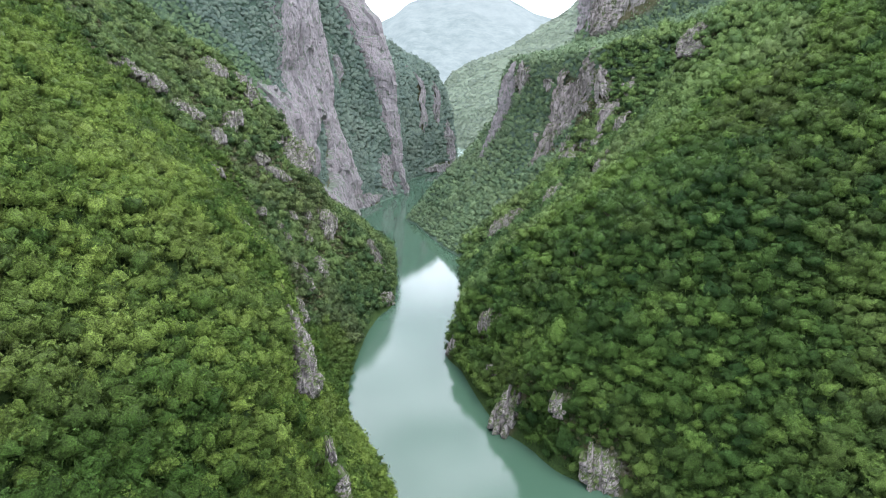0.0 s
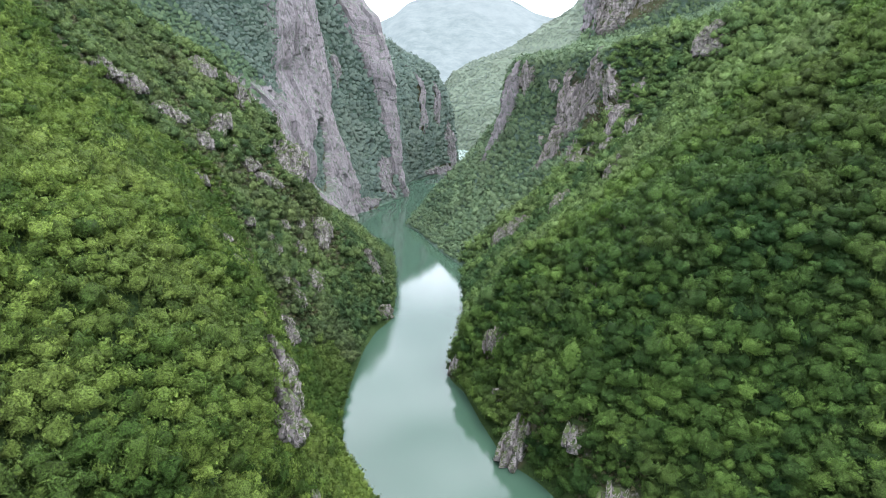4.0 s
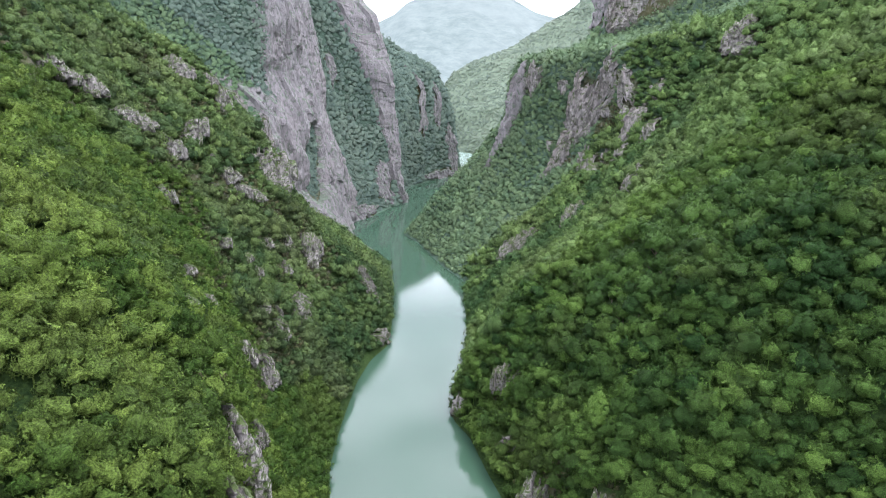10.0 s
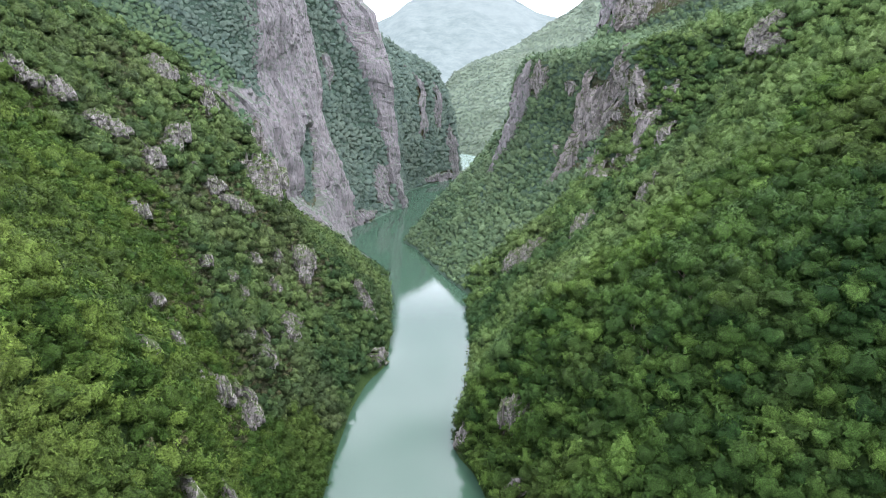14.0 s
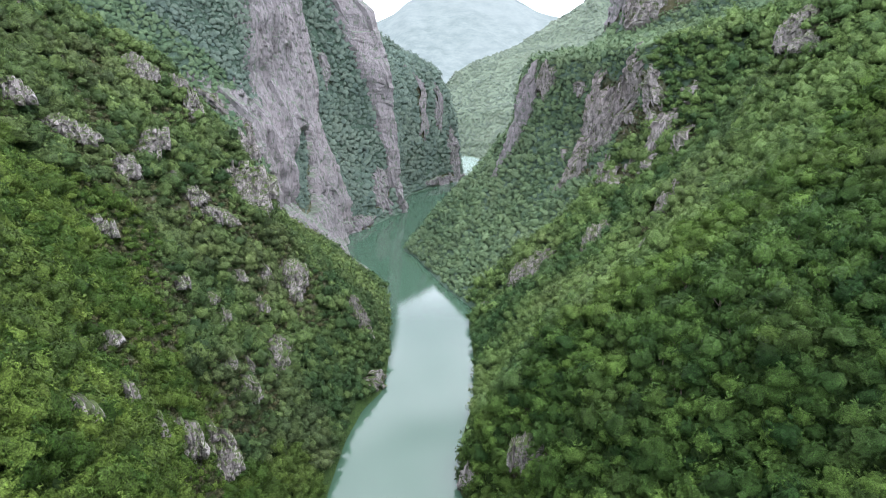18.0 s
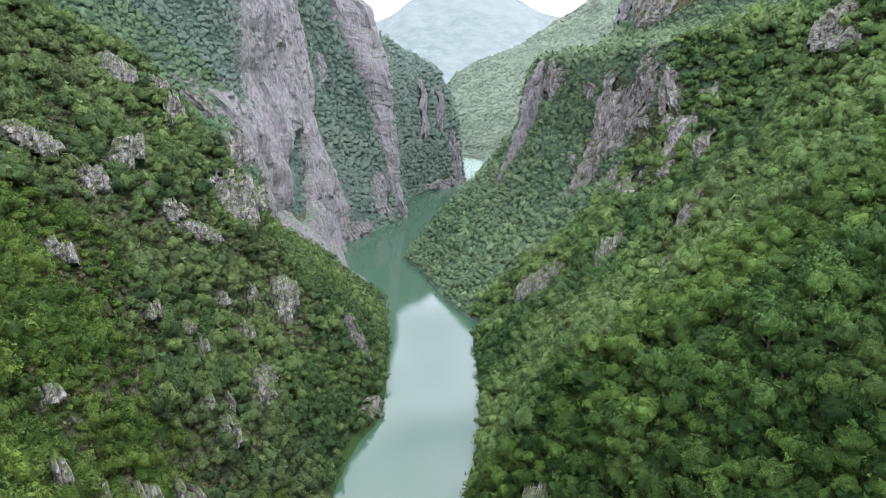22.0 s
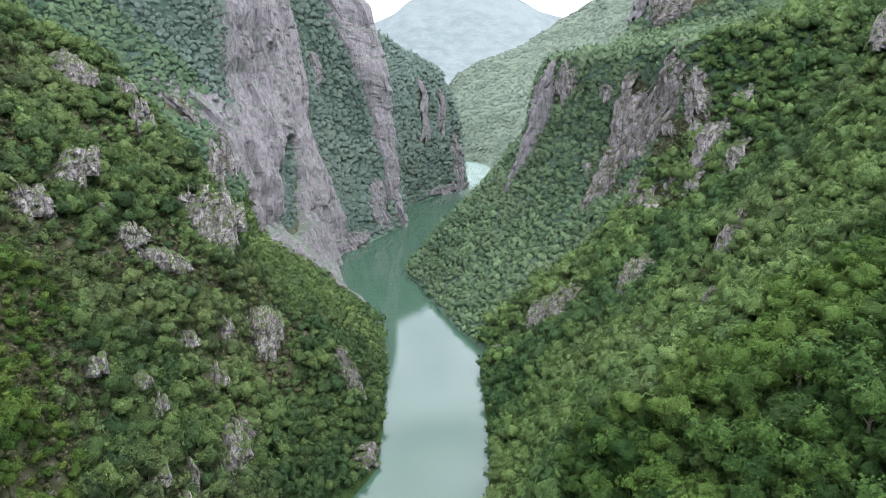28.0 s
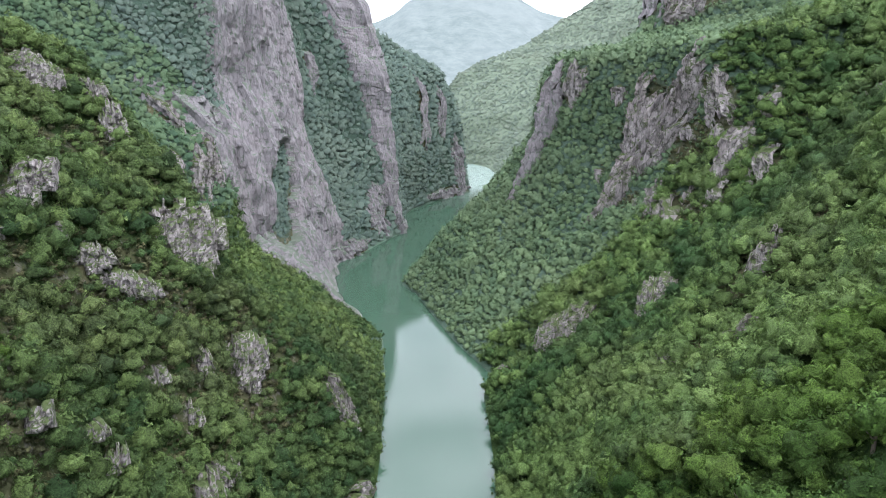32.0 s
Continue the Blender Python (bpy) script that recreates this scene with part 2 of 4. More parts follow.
# ---------------------------------------------------------------- plan of the gorge
# For each height above the water: (y along the gorge, x of the bank's surface), y in metres up-river.
LEFT = {
    0: [(-400, 30), (0, 20), (110, 6), (150, -3), (189, -9), (206, -16), (238, -30), (267, -34), (297, -33), (334, -30),
        (359, -25), (376, -17), (405, -16), (470, -17), (524, -21), (560, -40), (600, -58), (642, -65), (674, -65), (700, -48),
        (751, -26), (773, -13), (825, -17), (869, -11), (936, 27), (974, 64), (990, 64), (1030, 20), (1100, -80), (1250, -260),
        (1700, -700)],
    25: [(-400, 0), (0, 0), (110, -14), (150, -13), (189, -25), (215, -36), (240, -42), (267, -45), (297, -46), (340, -47),
         (376, -38), (395, -28), (410, -29), (470, -41), (524, -49), (560, -64), (600, -72), (642, -70), (674, -70), (702, -56),
         (751, -36), (773, -16), (825, -19), (869, -12), (936, 26), (974, 61), (990, 61), (1030, 10), (1100, -90), (1250, -275),
         (1700, -720)],
    50: [(-400, -40), (0, -25), (110, -25), (150, -26), (185, -34), (204, -39), (240, -54), (264, -58), (297, -61), (340, -63),
         (385, -61), (405, -52), (430, -57), (470, -76), (520, -96), (560, -99), (600, -91), (642, -77), (674, -76), (705, -68),
         (751, -50), (773, -19), (825, -22), (869, -13), (936, 26), (974, 58), (990, 57), (1030, 0), (1100, -100), (1250, -290),
         (1700, -740)],
    80: [(-400, -80), (0, -60), (110, -40), (150, -33), (185, -43), (210, -50), (240, -63), (264, -70), (300, -78), (340, -84),
         (380, -71), (400, -69), (427, -73), (447, -90), (480, -112), (508, -116), (530, -107), (552, -102), (590, -97),
         (642, -86), (674, -83), (712, -82), (751, -62), (773, -20), (825, -28), (869, -18), (936, 20), (974, 53), (990, 51),
         (1030, -15), (1100, -115), (1250, -310), (1700, -760)],
    110: [(-400, -120), (0, -100), (110, -80), (150, -67), (185, -65), (205, -73), (240, -87), (270, -96), (300, -104),
          (340, -106), (380, -92), (400, -92), (420, -86), (436, -91), (452, -115), (480, -140), (510, -138), (525, -121),
          (536, -114), (555, -111), (590, -103), (642, -94), (674, -90), (718, -92), (751, -76), (773, -21), (825, -38),
          (869, -24), (936, 13), (974, 47), (990, 44), (1030, -30), (1100, -130), (1250, -330), (1700, -780)],
    145: [(-400, -170), (0, -150), (110, -130), (150, -125), (185, -119), (205, -115), (240, -118), (270, -124), (300, -128),
          (340, -133), (380, -133), (410, -128), (428, -119), (446, -123), (462, -150), (490, -185), (525, -201), (546, -167),
          (560, -124), (642, -100), (674, -96), (721, -96), (751, -92), (773, -23), (825, -60), (869, -45), (936, -5), (974, 32),
          (990, 28), (1030, -60), (1100, -160), (1250, -360), (1700, -800)],
    200: [(-400, -240), (0, -220), (110, -200), (185, -185), (240, -180), (300, -186), (340, -190), (380, -185), (408, -188),
          (440, -218), (490, -272), (530, -270), (557, -215), (571, -114), (642, -106), (674, -102), (722, -104), (751, -115),
          (775, -40), (825, -110), (869, -120), (936, -90), (974, -60), (1030, -140), (1100, -260), (1250, -460), (1700, -900)],
    260: [(-400, -310), (0, -290), (185, -255), (300, -250), (380, -250), (410, -255), (490, -340), (530, -335), (558, -270),
          (572, -118), (642, -113), (674, -110), (724, -113), (751, -140), (777, -90), (825, -190), (869, -220), (974, -220),
          (1100, -400), (1700, -1000)],
    340: [(-400, -410), (0, -390), (185, -350), (380, -345), (520, -430), (565, -300), (580, -200), (674, -190), (724, -195),
          (777, -200), (869, -340), (1100, -560), (1700, -1200)],
}
RIGHT = {
    0: [(-400, 130), (0, 115), (120, 95), (165, 80), (185, 70), (200, 50), (218, 42), (231, 32), (260, 25), (286, 20), (298, 14),
        (312, 14), (325, 17), (369, 25), (404, 28), (438, 29), (458, 29), (471, 37), (482, 33), (518, 19), (550, 10), (577, 3),
        (600, -3), (619, -14), (635, -9), (680, 24), (800, 72), (974, 104), (1040, 115), (1090, 119), (1186, 110), (1225, 98),
        (1265, 60), (1320, -40), (1400, -70), (1460, -50), (1700, 100)],
    25: [(-400, 160), (0, 145), (120, 128), (165, 108), (189, 84), (205, 59), (225, 41), (244, 42), (262, 34), (284, 31),
         (298, 21), (315, 24), (340, 40), (364, 45), (404, 48), (440, 52), (462, 55), (482, 52), (518, 43), (562, 30), (600, 16),
         (622, 4), (640, 11), (690, 45), (800, 92), (974, 120), (1090, 135), (1186, 128), (1225, 118), (1280, 70), (1340, -15),
         (1410, -40), (1465, -10), (1700, 150)],
    50: [(-400, 190), (0, 178), (120, 165), (170, 138), (197, 112), (212, 78), (228, 66), (245, 59), (262, 52), (280, 51),
         (300, 45), (320, 44), (342, 58), (370, 68), (404, 78), (425, 83), (445, 80), (500, 82), (535, 68), (562, 54), (600, 38),
         (625, 28), (645, 36), (700, 70), (800, 115), (974, 142), (1090, 160), (1186, 156), (1235, 140), (1300, 80), (1360, 10),
         (1420, -10), (1470, 30), (1700, 200)],
    80: [(-400, 225), (0, 210), (120, 198), (170, 182), (197, 162), (222, 118), (240, 90), (256, 82), (268, 83), (295, 80),
         (330, 87), (350, 104), (366, 106), (395, 104), (418, 112), (445, 117), (470, 112), (500, 108), (525, 104), (545, 90),
         (570, 74), (600, 62), (625, 56), (650, 64), (720, 105), (800, 142), (974, 172), (1090, 195), (1186, 190), (1240, 170),
         (1310, 100), (1380, 30), (1430, 15), (1475, 70), (1700, 260)],
    110: [(-400, 260), (0, 245), (120, 235), (170, 220), (200, 205), (230, 172), (258, 139), (278, 138), (301, 128), (340, 127),
          (366, 137), (385, 138), (410, 146), (440, 150), (456, 136), (476, 134), (505, 123), (525, 116), (545, 100), (570, 86),
          (594, 78), (615, 74), (650, 90), (720, 130), (800, 172), (974, 205), (1090, 240), (1186, 240), (1250, 215),
          (1330, 140), (1400, 55), (1440, 45), (1480, 110), (1700, 330)],
    145: [(-400, 300), (0, 285), (120, 278), (200, 252), (258, 193), (290, 175), (330, 171), (370, 159), (392, 155), (410, 170),
          (432, 188), (452, 189), (470, 157), (485, 141), (500, 129), (520, 124), (545, 106), (570, 90), (594, 82), (612, 80),
          (640, 105), (720, 160), (800, 210), (974, 250), (1090, 295), (1200, 300), (1280, 262), (1370, 170), (1430, 75),
          (1462, 72), (1495, 170), (1700, 420)],
    154: [(-400, 310), (0, 295), (120, 289), (200, 263), (258, 205), (300, 187), (340, 179), (370, 162), (386, 158), (402, 174),
          (430, 193), (455, 202), (472, 167), (486, 145), (500, 130), (520, 125), (545, 107), (570, 92), (594, 85), (612, 83),
          (640, 118), (720, 190), (800, 221), (974, 261), (1090, 306), (1200, 313), (1280, 278), (1370, 191), (1430, 96),
          (1464, 92), (1498, 194), (1700, 438)],
    160: [(-400, 316), (0, 302), (120, 296), (200, 270), (258, 212), (300, 194), (340, 184), (370, 164), (386, 159), (402, 176),
          (430, 198), (455, 209), (472, 172), (486, 147), (500, 131), (520, 126), (545, 124), (570, 124), (594, 128), (612, 128),
          (640, 134), (720, 200), (800, 228), (974, 268), (1090, 314), (1200, 322), (1280, 288), (1370, 205), (1430, 110),
          (1465, 105), (1500, 210), (1700, 450)],
    176: [(-400, 334), (0, 322), (120, 316), (200, 290), (258, 234), (300, 216), (340, 202), (370, 185), (388, 179), (404, 195),
          (430, 220), (455, 230), (472, 215), (486, 202), (520, 195), (560, 198), (594, 214), (620, 215), (645, 160), (670, 158),
          (720, 220), (800, 248), (974, 288), (1090, 336), (1200, 348), (1280, 318), (1370, 238), (1435, 150), (1470, 146),
          (1505, 250), (1700, 490)],
    200: [(-400, 360), (0, 348), (120, 340), (200, 316), (258, 262), (300, 242), (350, 225), (390, 213), (410, 228), (440, 261),
          (470, 262), (500, 252), (540, 250), (594, 270), (628, 290), (640, 168), (670, 165), (700, 212), (800, 290), (974, 320),
          (1090, 370), (1200, 390), (1300, 365), (1400, 275), (1450, 206), (1475, 206), (1515, 310), (1700, 550)],
    260: [(-400, 425), (0, 412), (200, 380), (258, 330), (350, 295), (395, 285), (440, 322), (500, 306), (594, 306), (630, 318),
          (642, 172), (672, 168), (705, 230), (800, 340), (974, 400), (1200, 460), (1400, 360), (1460, 302), (1485, 305),
          (1530, 420), (1700, 650)],
    340: [(-400, 510), (0, 500), (200, 470), (350, 390), (440, 420), (594, 380), (632, 362), (646, 222), (680, 212), (800, 430),
          (974, 500), (1200, 560), (1400, 470), (1470, 415), (1495, 420), (1545, 540), (1700, 800)],
}
Y_FINE = np.arange(-400, 1701, 1.0)


def contour_table(plan, soft):
    rows = []
    kernel = np.exp(-0.5 * (np.arange(-15, 16) / soft) ** 2)
    kernel /= kernel.sum()
    for lev in sorted(plan):
        ys, xs = zip(*plan[lev])
        x = np.interp(Y_FINE, ys, xs)
        rows.append(np.convolve(np.pad(x, 15, mode="edge"), kernel, mode="valid"))
    return np.array(rows)


TABLE = {"left": contour_table(LEFT, 3.0), "right": contour_table(RIGHT, 3.0)}
LEVELS = {"left": np.array(sorted(LEFT), float), "right": np.array(sorted(RIGHT), float)}


def bank(side, y, z):
    """x of the bank's smooth surface at y and height z."""
    t = TABLE[side]
    yi = np.clip(y - Y_FINE[0], 0, len(Y_FINE) - 1.001)
    i = yi.astype(int)
    fy = yi - i
    lev = LEVELS[side]
    zc = np.clip(z, 0, lev[-1])
    k = np.clip(np.searchsorted(lev, zc, side="right") - 1, 0, len(lev) - 2)
    fz = (zc - lev[k]) / (lev[k + 1] - lev[k])
    lo = t[k, i] * (1 - fy) + t[k, i + 1] * fy
    hi = t[k + 1, i] * (1 - fy) + t[k + 1, i + 1] * fy
    return lo * (1 - fz) + hi * fz


def surface(side, y, z, rough=1.0):
    """Points of the rough slope: gullies, ribs and ledges on the smooth bank."""
    sgn = -1.0 if side == "left" else 1.0
    x = bank(side, y, z)
    fade = np.clip(z / 14.0, 0, 1) * rough
    far = np.clip((y - 900) / 300, 0, 1)
    amp = (1 + far) * fade
    n = 6.5 * fbm(y / 28, z / 34, x / 60, 3, 3) + 2.2 * ridged(y / 9, z / 22, x / 30, 3, 11) + 1.0 * fbm(y / 4, z / 4, x / 4, 2, 21)
    dz = 1.8 * fbm(y / 11, z / 9, x / 11 + 7, 3, 31)
    return np.stack([x - sgn * n * amp + sgn * 3.6 * fade, y + 1.2 * fade * fbm(y / 8, z / 8, x / 8, 2, 41), np.maximum(z + dz * amp - 2.2 * fade, np.minimum(z, 0.5))], -1)


def mesh_object(name, verts, faces, mat, smooth=False):
    me = bpy.data.meshes.new(name)
    verts = np.asarray(verts, np.float32).reshape(-1, 3)
    faces = np.asarray(faces, np.int32)
    n, w = faces.shape
    me.vertices.add(len(verts))
    me.vertices.foreach_set("co", verts.ravel())
    me.loops.add(n * w)
    me.loops.foreach_set("vertex_index", faces.ravel())
    me.polygons.add(n)
    me.polygons.foreach_set("loop_start", np.arange(0, n * w, w, dtype=np.int32))
    me.polygons.foreach_set("use_smooth", np.full(n, smooth))
    me.update(calc_edges=True)
    me.materials.append(mat)
    return new(name, me)


def grid_faces(rows, cols):
    i = np.arange(rows * cols).reshape(rows, cols)
    return np.stack([i[:-1, :-1], i[1:, :-1], i[1:, 1:], i[:-1, 1:]], -1).reshape(-1, 4)


# ---------------------------------------------------------------- bare rock: where the woods leave it open
# bank, y along the gorge, height of the middle, half length, half height, how far it stands proud, lean along the gorge
OUTCROPS = [
    ("left", 527, 95, 5, 15, 3.0, 0.3), ("left", 537, 104, 4, 16, 3.6, 0.2), ("left", 519, 100, 3, 10, 2.6, 0.3), ("left", 545, 124, 4, 11, 3.0, 0.5),
    ("left", 380, 4, 10, 4, 0.8, 0),
    ("right", 510, 131, 13, 26, 3.0, -0.29), ("right", 487, 134, 9, 14, 2.6, 0.5), ("right", 525, 106, 9, 42, 3.2, 0.0), ("right", 507, 110, 6, 17, 2.2, -0.3),
    ("right", 469, 134, 4, 6, 2.0, 0.5), ("right", 469, 110, 8, 14, 2.2, 0.0), ("right", 450, 108, 6, 10, 2.2, 0.6), ("right", 474, 83, 9, 10, 1.6, 0.8),
]
BROW = [
    ("right", 494, 88, 4, 10, 1.6, 0.2), ("right", 573, 138, 13, 14, 1.4, 0.0), ("right", 542, 135, 4, 6, 1.8, 0.0), ("right", 458, 96, 4, 6, 1.8, 0.6),
    ("right", 263, 11, 3, 8, 1.0, 0), ("right", 300, 6, 5, 7, 0.8, 0), ("right", 472, 4, 6, 5, 0.8, 0),
]
OUTCROPS += BROW
fin_rng = random.Random(19)
for k in range(12):
    OUTCROPS.append(("right", round(fin_rng.uniform(445, 540), 1), round(fin_rng.uniform(75, 135), 1), fin_rng.uniform(1.6, 4.2), fin_rng.uniform(3.0, 7.5), 1.9, fin_rng.uniform(0.2, 1.0)))
# steep crags standing out of the slopes: y along the gorge, height of the middle, half width, half height, lean of the top along the face
CRAGS_LEFT_A = [
    (142, 41, 2.4, 5.7, -0.24), (146, 46, 1.2, 4.7, 0.07), (154, 66, 3.0, 8.5, -0.1), (176, 66, 3.2, 10.5, -0.1), (204, 89, 2.7, 2.7, -0.4), (196, 58, 2, 6, 0.02),
    (220, 81, 1.9, 4.4, 0.14), (232, 67, 1.6, 5.8, -0.07), (242, 86, 2.3, 2.9, 0.2), (248, 56, 4.1, 6.7, -0.21), (264, 42, 4.1, 9.9, -0.11), (296, 99, 3.1, 4.9, -0.24),
    (299, 42, 4.1, 5.6, 0.13), (300, 144, 6.3, 4.8, -0.56), (301, 51, 2.2, 3.5, -0.12), (309, 77, 2.4, 4.1, -0.11),
]
CRAGS_LEFT_B = [
    (312, 44, 1.4, 4.7, 0.14), (318, 60, 3, 3.5, 0.25), (318, 138, 4.2, 5.4, -0.39), (320, 67, 3, 3, -0.05), (327, 37, 4.5, 8.4, 0.53), (329, 125, 8.5, 4.4, -0.79),
    (333, 37, 4.4, 8.1, 0.54), (341, 38, 4, 5.4, 0.34), (342, 111, 5.3, 7.5, -0.32), (350, 36, 1.9, 5.2, 0.2), (351, 65, 3.5, 4.8, 0.13), (352, 53, 3.4, 5.7, -0.2),
    (358, 103, 1.9, 4.3, 0.13), (360, 96, 4.1, 4.9, -0.31), (363, 97, 3.8, 5.1, -0.6), (363, 116, 6.3, 8.5, 0.6),
]
CRAGS_LEFT_C = [
    (364, 87, 7.7, 4.8, -0.58), (370, 59, 2.7, 8.8, 0.22), (370, 119, 3.4, 4.2, -0.25), (387, 51, 9.2, 10, 0.27), (388, 50, 8.5, 11.6, 0.36), (396, 92, 14.2, 13.4, 0),
    (405, 24, 4.5, 14.7, -0.08), (414, 145, 7.3, 8.5, -0.29), (419, 128, 4.1, 8.4, -0.23), (426, 140, 5.7, 6, -0.32),
]
CRAGS_RIGHT_A = [
    (192, 5, 8, 10.5, -0.4), (212, 22, 2.9, 6, -0.24), (231, 9, 6.2, 12.5, 0.31), (275, 30, 2.1, 3.9, -0.12), (283, 27, 4.8, 8, -0.2), (330, 99, 3.7, 2.7, 0.35),
    (358, 71, 5, 6, 0.5), (376, 155, 6, 6.5, 0.1), (373, 57, 3, 5, 0.6), (384, 86, 4.6, 12.5, 0.5), (386, 161, 7.6, 11, 0.3), (418, 61, 8.2, 11.7, 0.3),
    (441, 136, 6.8, 4.7, 0.88), (451, 35, 11.9, 10.9, 0.69),
]
CRAGS = [("left", *c) for c in CRAGS_LEFT_A + CRAGS_LEFT_B + CRAGS_LEFT_C] + [("right", *c) for c in CRAGS_RIGHT_A]
# the great walls: the same, for cliffs that are bare from foot to rim
CLIFFS = [
    ("left", 650, 150, 85, 205, 4.0, 0), ("left", 771, 105, 8, 140, 4.0, 0), ("left", 773, 185, 9, 62, 3.5, 0), ("left", 752, 150, 3, 22, 2.0, 0.1),
    ("left", 744, 20, 13, 15, 3.0, 0), ("left", 757, 34, 9, 17, 2.5, 0.2),
    ("left", 923, 100, 6, 48, 3.0, 0.35), ("left", 951, 98, 7, 32, 3.0, 0.2), ("left", 964, 40, 9, 36, 3.0, 0), ("left", 945, 8, 42, 9, 2.5, 0), ("left", 790, 5, 24, 7, 2.0, 0),
    ("left", 690, 6, 30, 9, 2.5, 0), ("right", 594, 116, 9, 44, 3.0, 0), ("left", 577, 62, 30, 76, 4.0, 0), ("left", 556, 110, 9, 25, 3.0, 0.4),
    ("right", 668, 222, 32, 50, 4.0, 0), ("right", 641, 222, 8, 52, 3.0, 0),
]


def reach(y, z, cy, cz, ry, rz, lean):
    """0 in the middle of a crag, 1 at its edge; tall walls are squarer."""
    k = 6.0 if rz > 60 else 2.0
    if rz > 60:
        ry = np.where(y > cy, ry * (0.55 + 0.45 * np.clip(z / cz, 0, 1)), ry)
    return (np.abs((y - cy - lean * (z - cz)) / ry) ** k + np.abs((z - cz) / rz) ** k) ** (1 / k)


def crag_frame(side, cy, cz):
    """The middle of a steep crag, and the directions along its face, up it and out of it: it looks down the gorge and to the river."""
    mid = np.array([bank(side, np.array([float(cy)]), np.array([float(cz)]))[0], cy, cz])
    in_ = 1.0 if side == "left" else -1.0
    turn = 0.55 + 0.25 * math.sin(cy * 1.7 + cz)
    face = np.array([in_ * turn, -0.8, 0.30 + 0.12 * math.sin(cz * 2.3)])
    face /= np.linalg.norm(face)
    across = np.cross(face, (0, 0, 1.0))
    across /= np.linalg.norm(across)
    if across[0] < 0:
        across = -across
    up = np.cross(across, face)
    up *= np.sign(up[2])
    return mid, across, up, face


def green_strip(side, y, z):
    """A wooded chute in the foot of the great pillar."""
    if side == "right":
        return 0 * y
    return np.exp(-((y - 619 - (z - 76) * 0.6) / 14.0) ** 4) * np.clip((106 - z) / 12, 0, 1) * np.clip((z - 36) / 12, 0, 1)


def bareness(side, y, z):
    """How open the woods are: 1 on bare rock, 0 in dense cover."""
    out = np.zeros_like(y)
    for s, cy, cz, ry, rz, proud, lean in OUTCROPS + CLIFFS:
        if s == side:
            d = reach(y, z, cy, cz, ry, rz, lean)
            out = np.maximum(out, np.clip((0.87 - d) * 6, 0, 0.95) if rz > 60 else np.clip((1.02 - d) * 2.6, 0, 0.93 if rz > 20 else 0.85))
    p = surface(side, y, z)
    for s, cy, cz, w, h, lean in CRAGS:
        if s == side:
            mid, across, up, face = crag_frame(s, cy, cz)
            d = p - mid
            u, v, n = d @ across, d @ up, d @ face
            inside = (np.abs(u - lean * v) < 0.8 * w + 0.5) & (v > -h - 0.5) & (v < h * 0.7) & (n > -2 - 0.3 * h) & (n < 3.0)
            out = np.where(inside, 0.93, out)
            rim = (np.abs(u - lean * v) < 1.5 * w + 1.5) & (v > -1.5 * h - 3) & (v < 1.4 * h + 2) & (n > -5 - h) & (n < 5 + h)
            out = np.where(rim, np.maximum(out, 0.22), out)
    if side == "left":
        thin = np.clip(fbm(y / 17, z / 15, y * 0, 3, 61) * 2.6 + 0.05, 0, 0.55)
        ridge = np.clip((y - 215) / 25, 0, 1) * np.clip((470 - y) / 30, 0, 1) * np.clip((z - 18) / 20, 0, 1)
        out = np.maximum(out, thin * ridge)
        out = out * (1 - 0.97 * green_strip(side, y, z))
    else:
        thin = np.clip(fbm(y / 15, z / 12, y * 0, 3, 71) * 2.4 + 0.1, 0, 0.6)
        brow = np.clip((y - 440) / 25, 0, 1) * np.clip((545 - y) / 20, 0, 1) * np.clip((z - 65) / 15, 0, 1) * np.clip((138 - z) / 15, 0, 1)
        out = np.maximum(out, thin * brow)
    return out


# ---------------------------------------------------------------- ground: one sheet from rim to rim, under the river
YS = np.concatenate([np.arange(-400, 60, 15.0), np.arange(60, 700, 2.5), np.arange(700, 1000, 4.0), np.arange(1000, 1701, 10.0)])
ZS = np.concatenate([np.arange(0, 180, 2.5), np.arange(180, 341, 8.0)])
yy, zz = np.meshgrid(YS, ZS, indexing="ij")
left = surface("left", yy, zz)[:, ::-1]
right = surface("right", yy, zz)
bed = []
for k in range(1, 6):
    f = k / 6
    p = left[:, -1] * (1 - f) + right[:, 0] * f
    p[:, 2] = -9 * math.sin(math.pi * f)
    bed.append(p)
rim_l = [left[:, 0] + np.array([-d, 0, h]) for d, h in ((4000, 120), (1500, 90), (400, 60), (90, 30))]
rim_r = [right[:, -1] + np.array([d, 0, h]) for d, h in ((90, 30), (400, 60), (1500, 90), (4000, 120))]
sheet = np.concatenate([np.stack(rim_l, 1), left, np.stack(bed, 1), right, np.stack(rim_r, 1)], 1)
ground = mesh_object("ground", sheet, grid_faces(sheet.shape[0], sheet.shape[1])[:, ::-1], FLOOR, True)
cover = [np.zeros((len(YS), 4)), bareness("left", yy, zz)[:, ::-1], np.zeros((len(YS), 5)), bareness("right", yy, zz), np.zeros((len(YS), 4))]
at = ground.data.attributes.new("open", "FLOAT", "POINT")
at.data.foreach_set("value", np.concatenate(cover, 1).astype(np.float32).ravel())
# share of the haze tones in the floor, growing up-gorge
haziness = np.repeat(np.interp(YS, [430, 500, 960, 1060], [0.0, 0.5, 0.5, 1.0])[:, None], sheet.shape[1], 1)
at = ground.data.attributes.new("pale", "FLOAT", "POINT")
at.data.foreach_set("value", haziness.astype(np.float32).ravel())
tagged(ground, "steep gorge slopes of dry grass, soil and grey limestone", "ground", kind="structure")

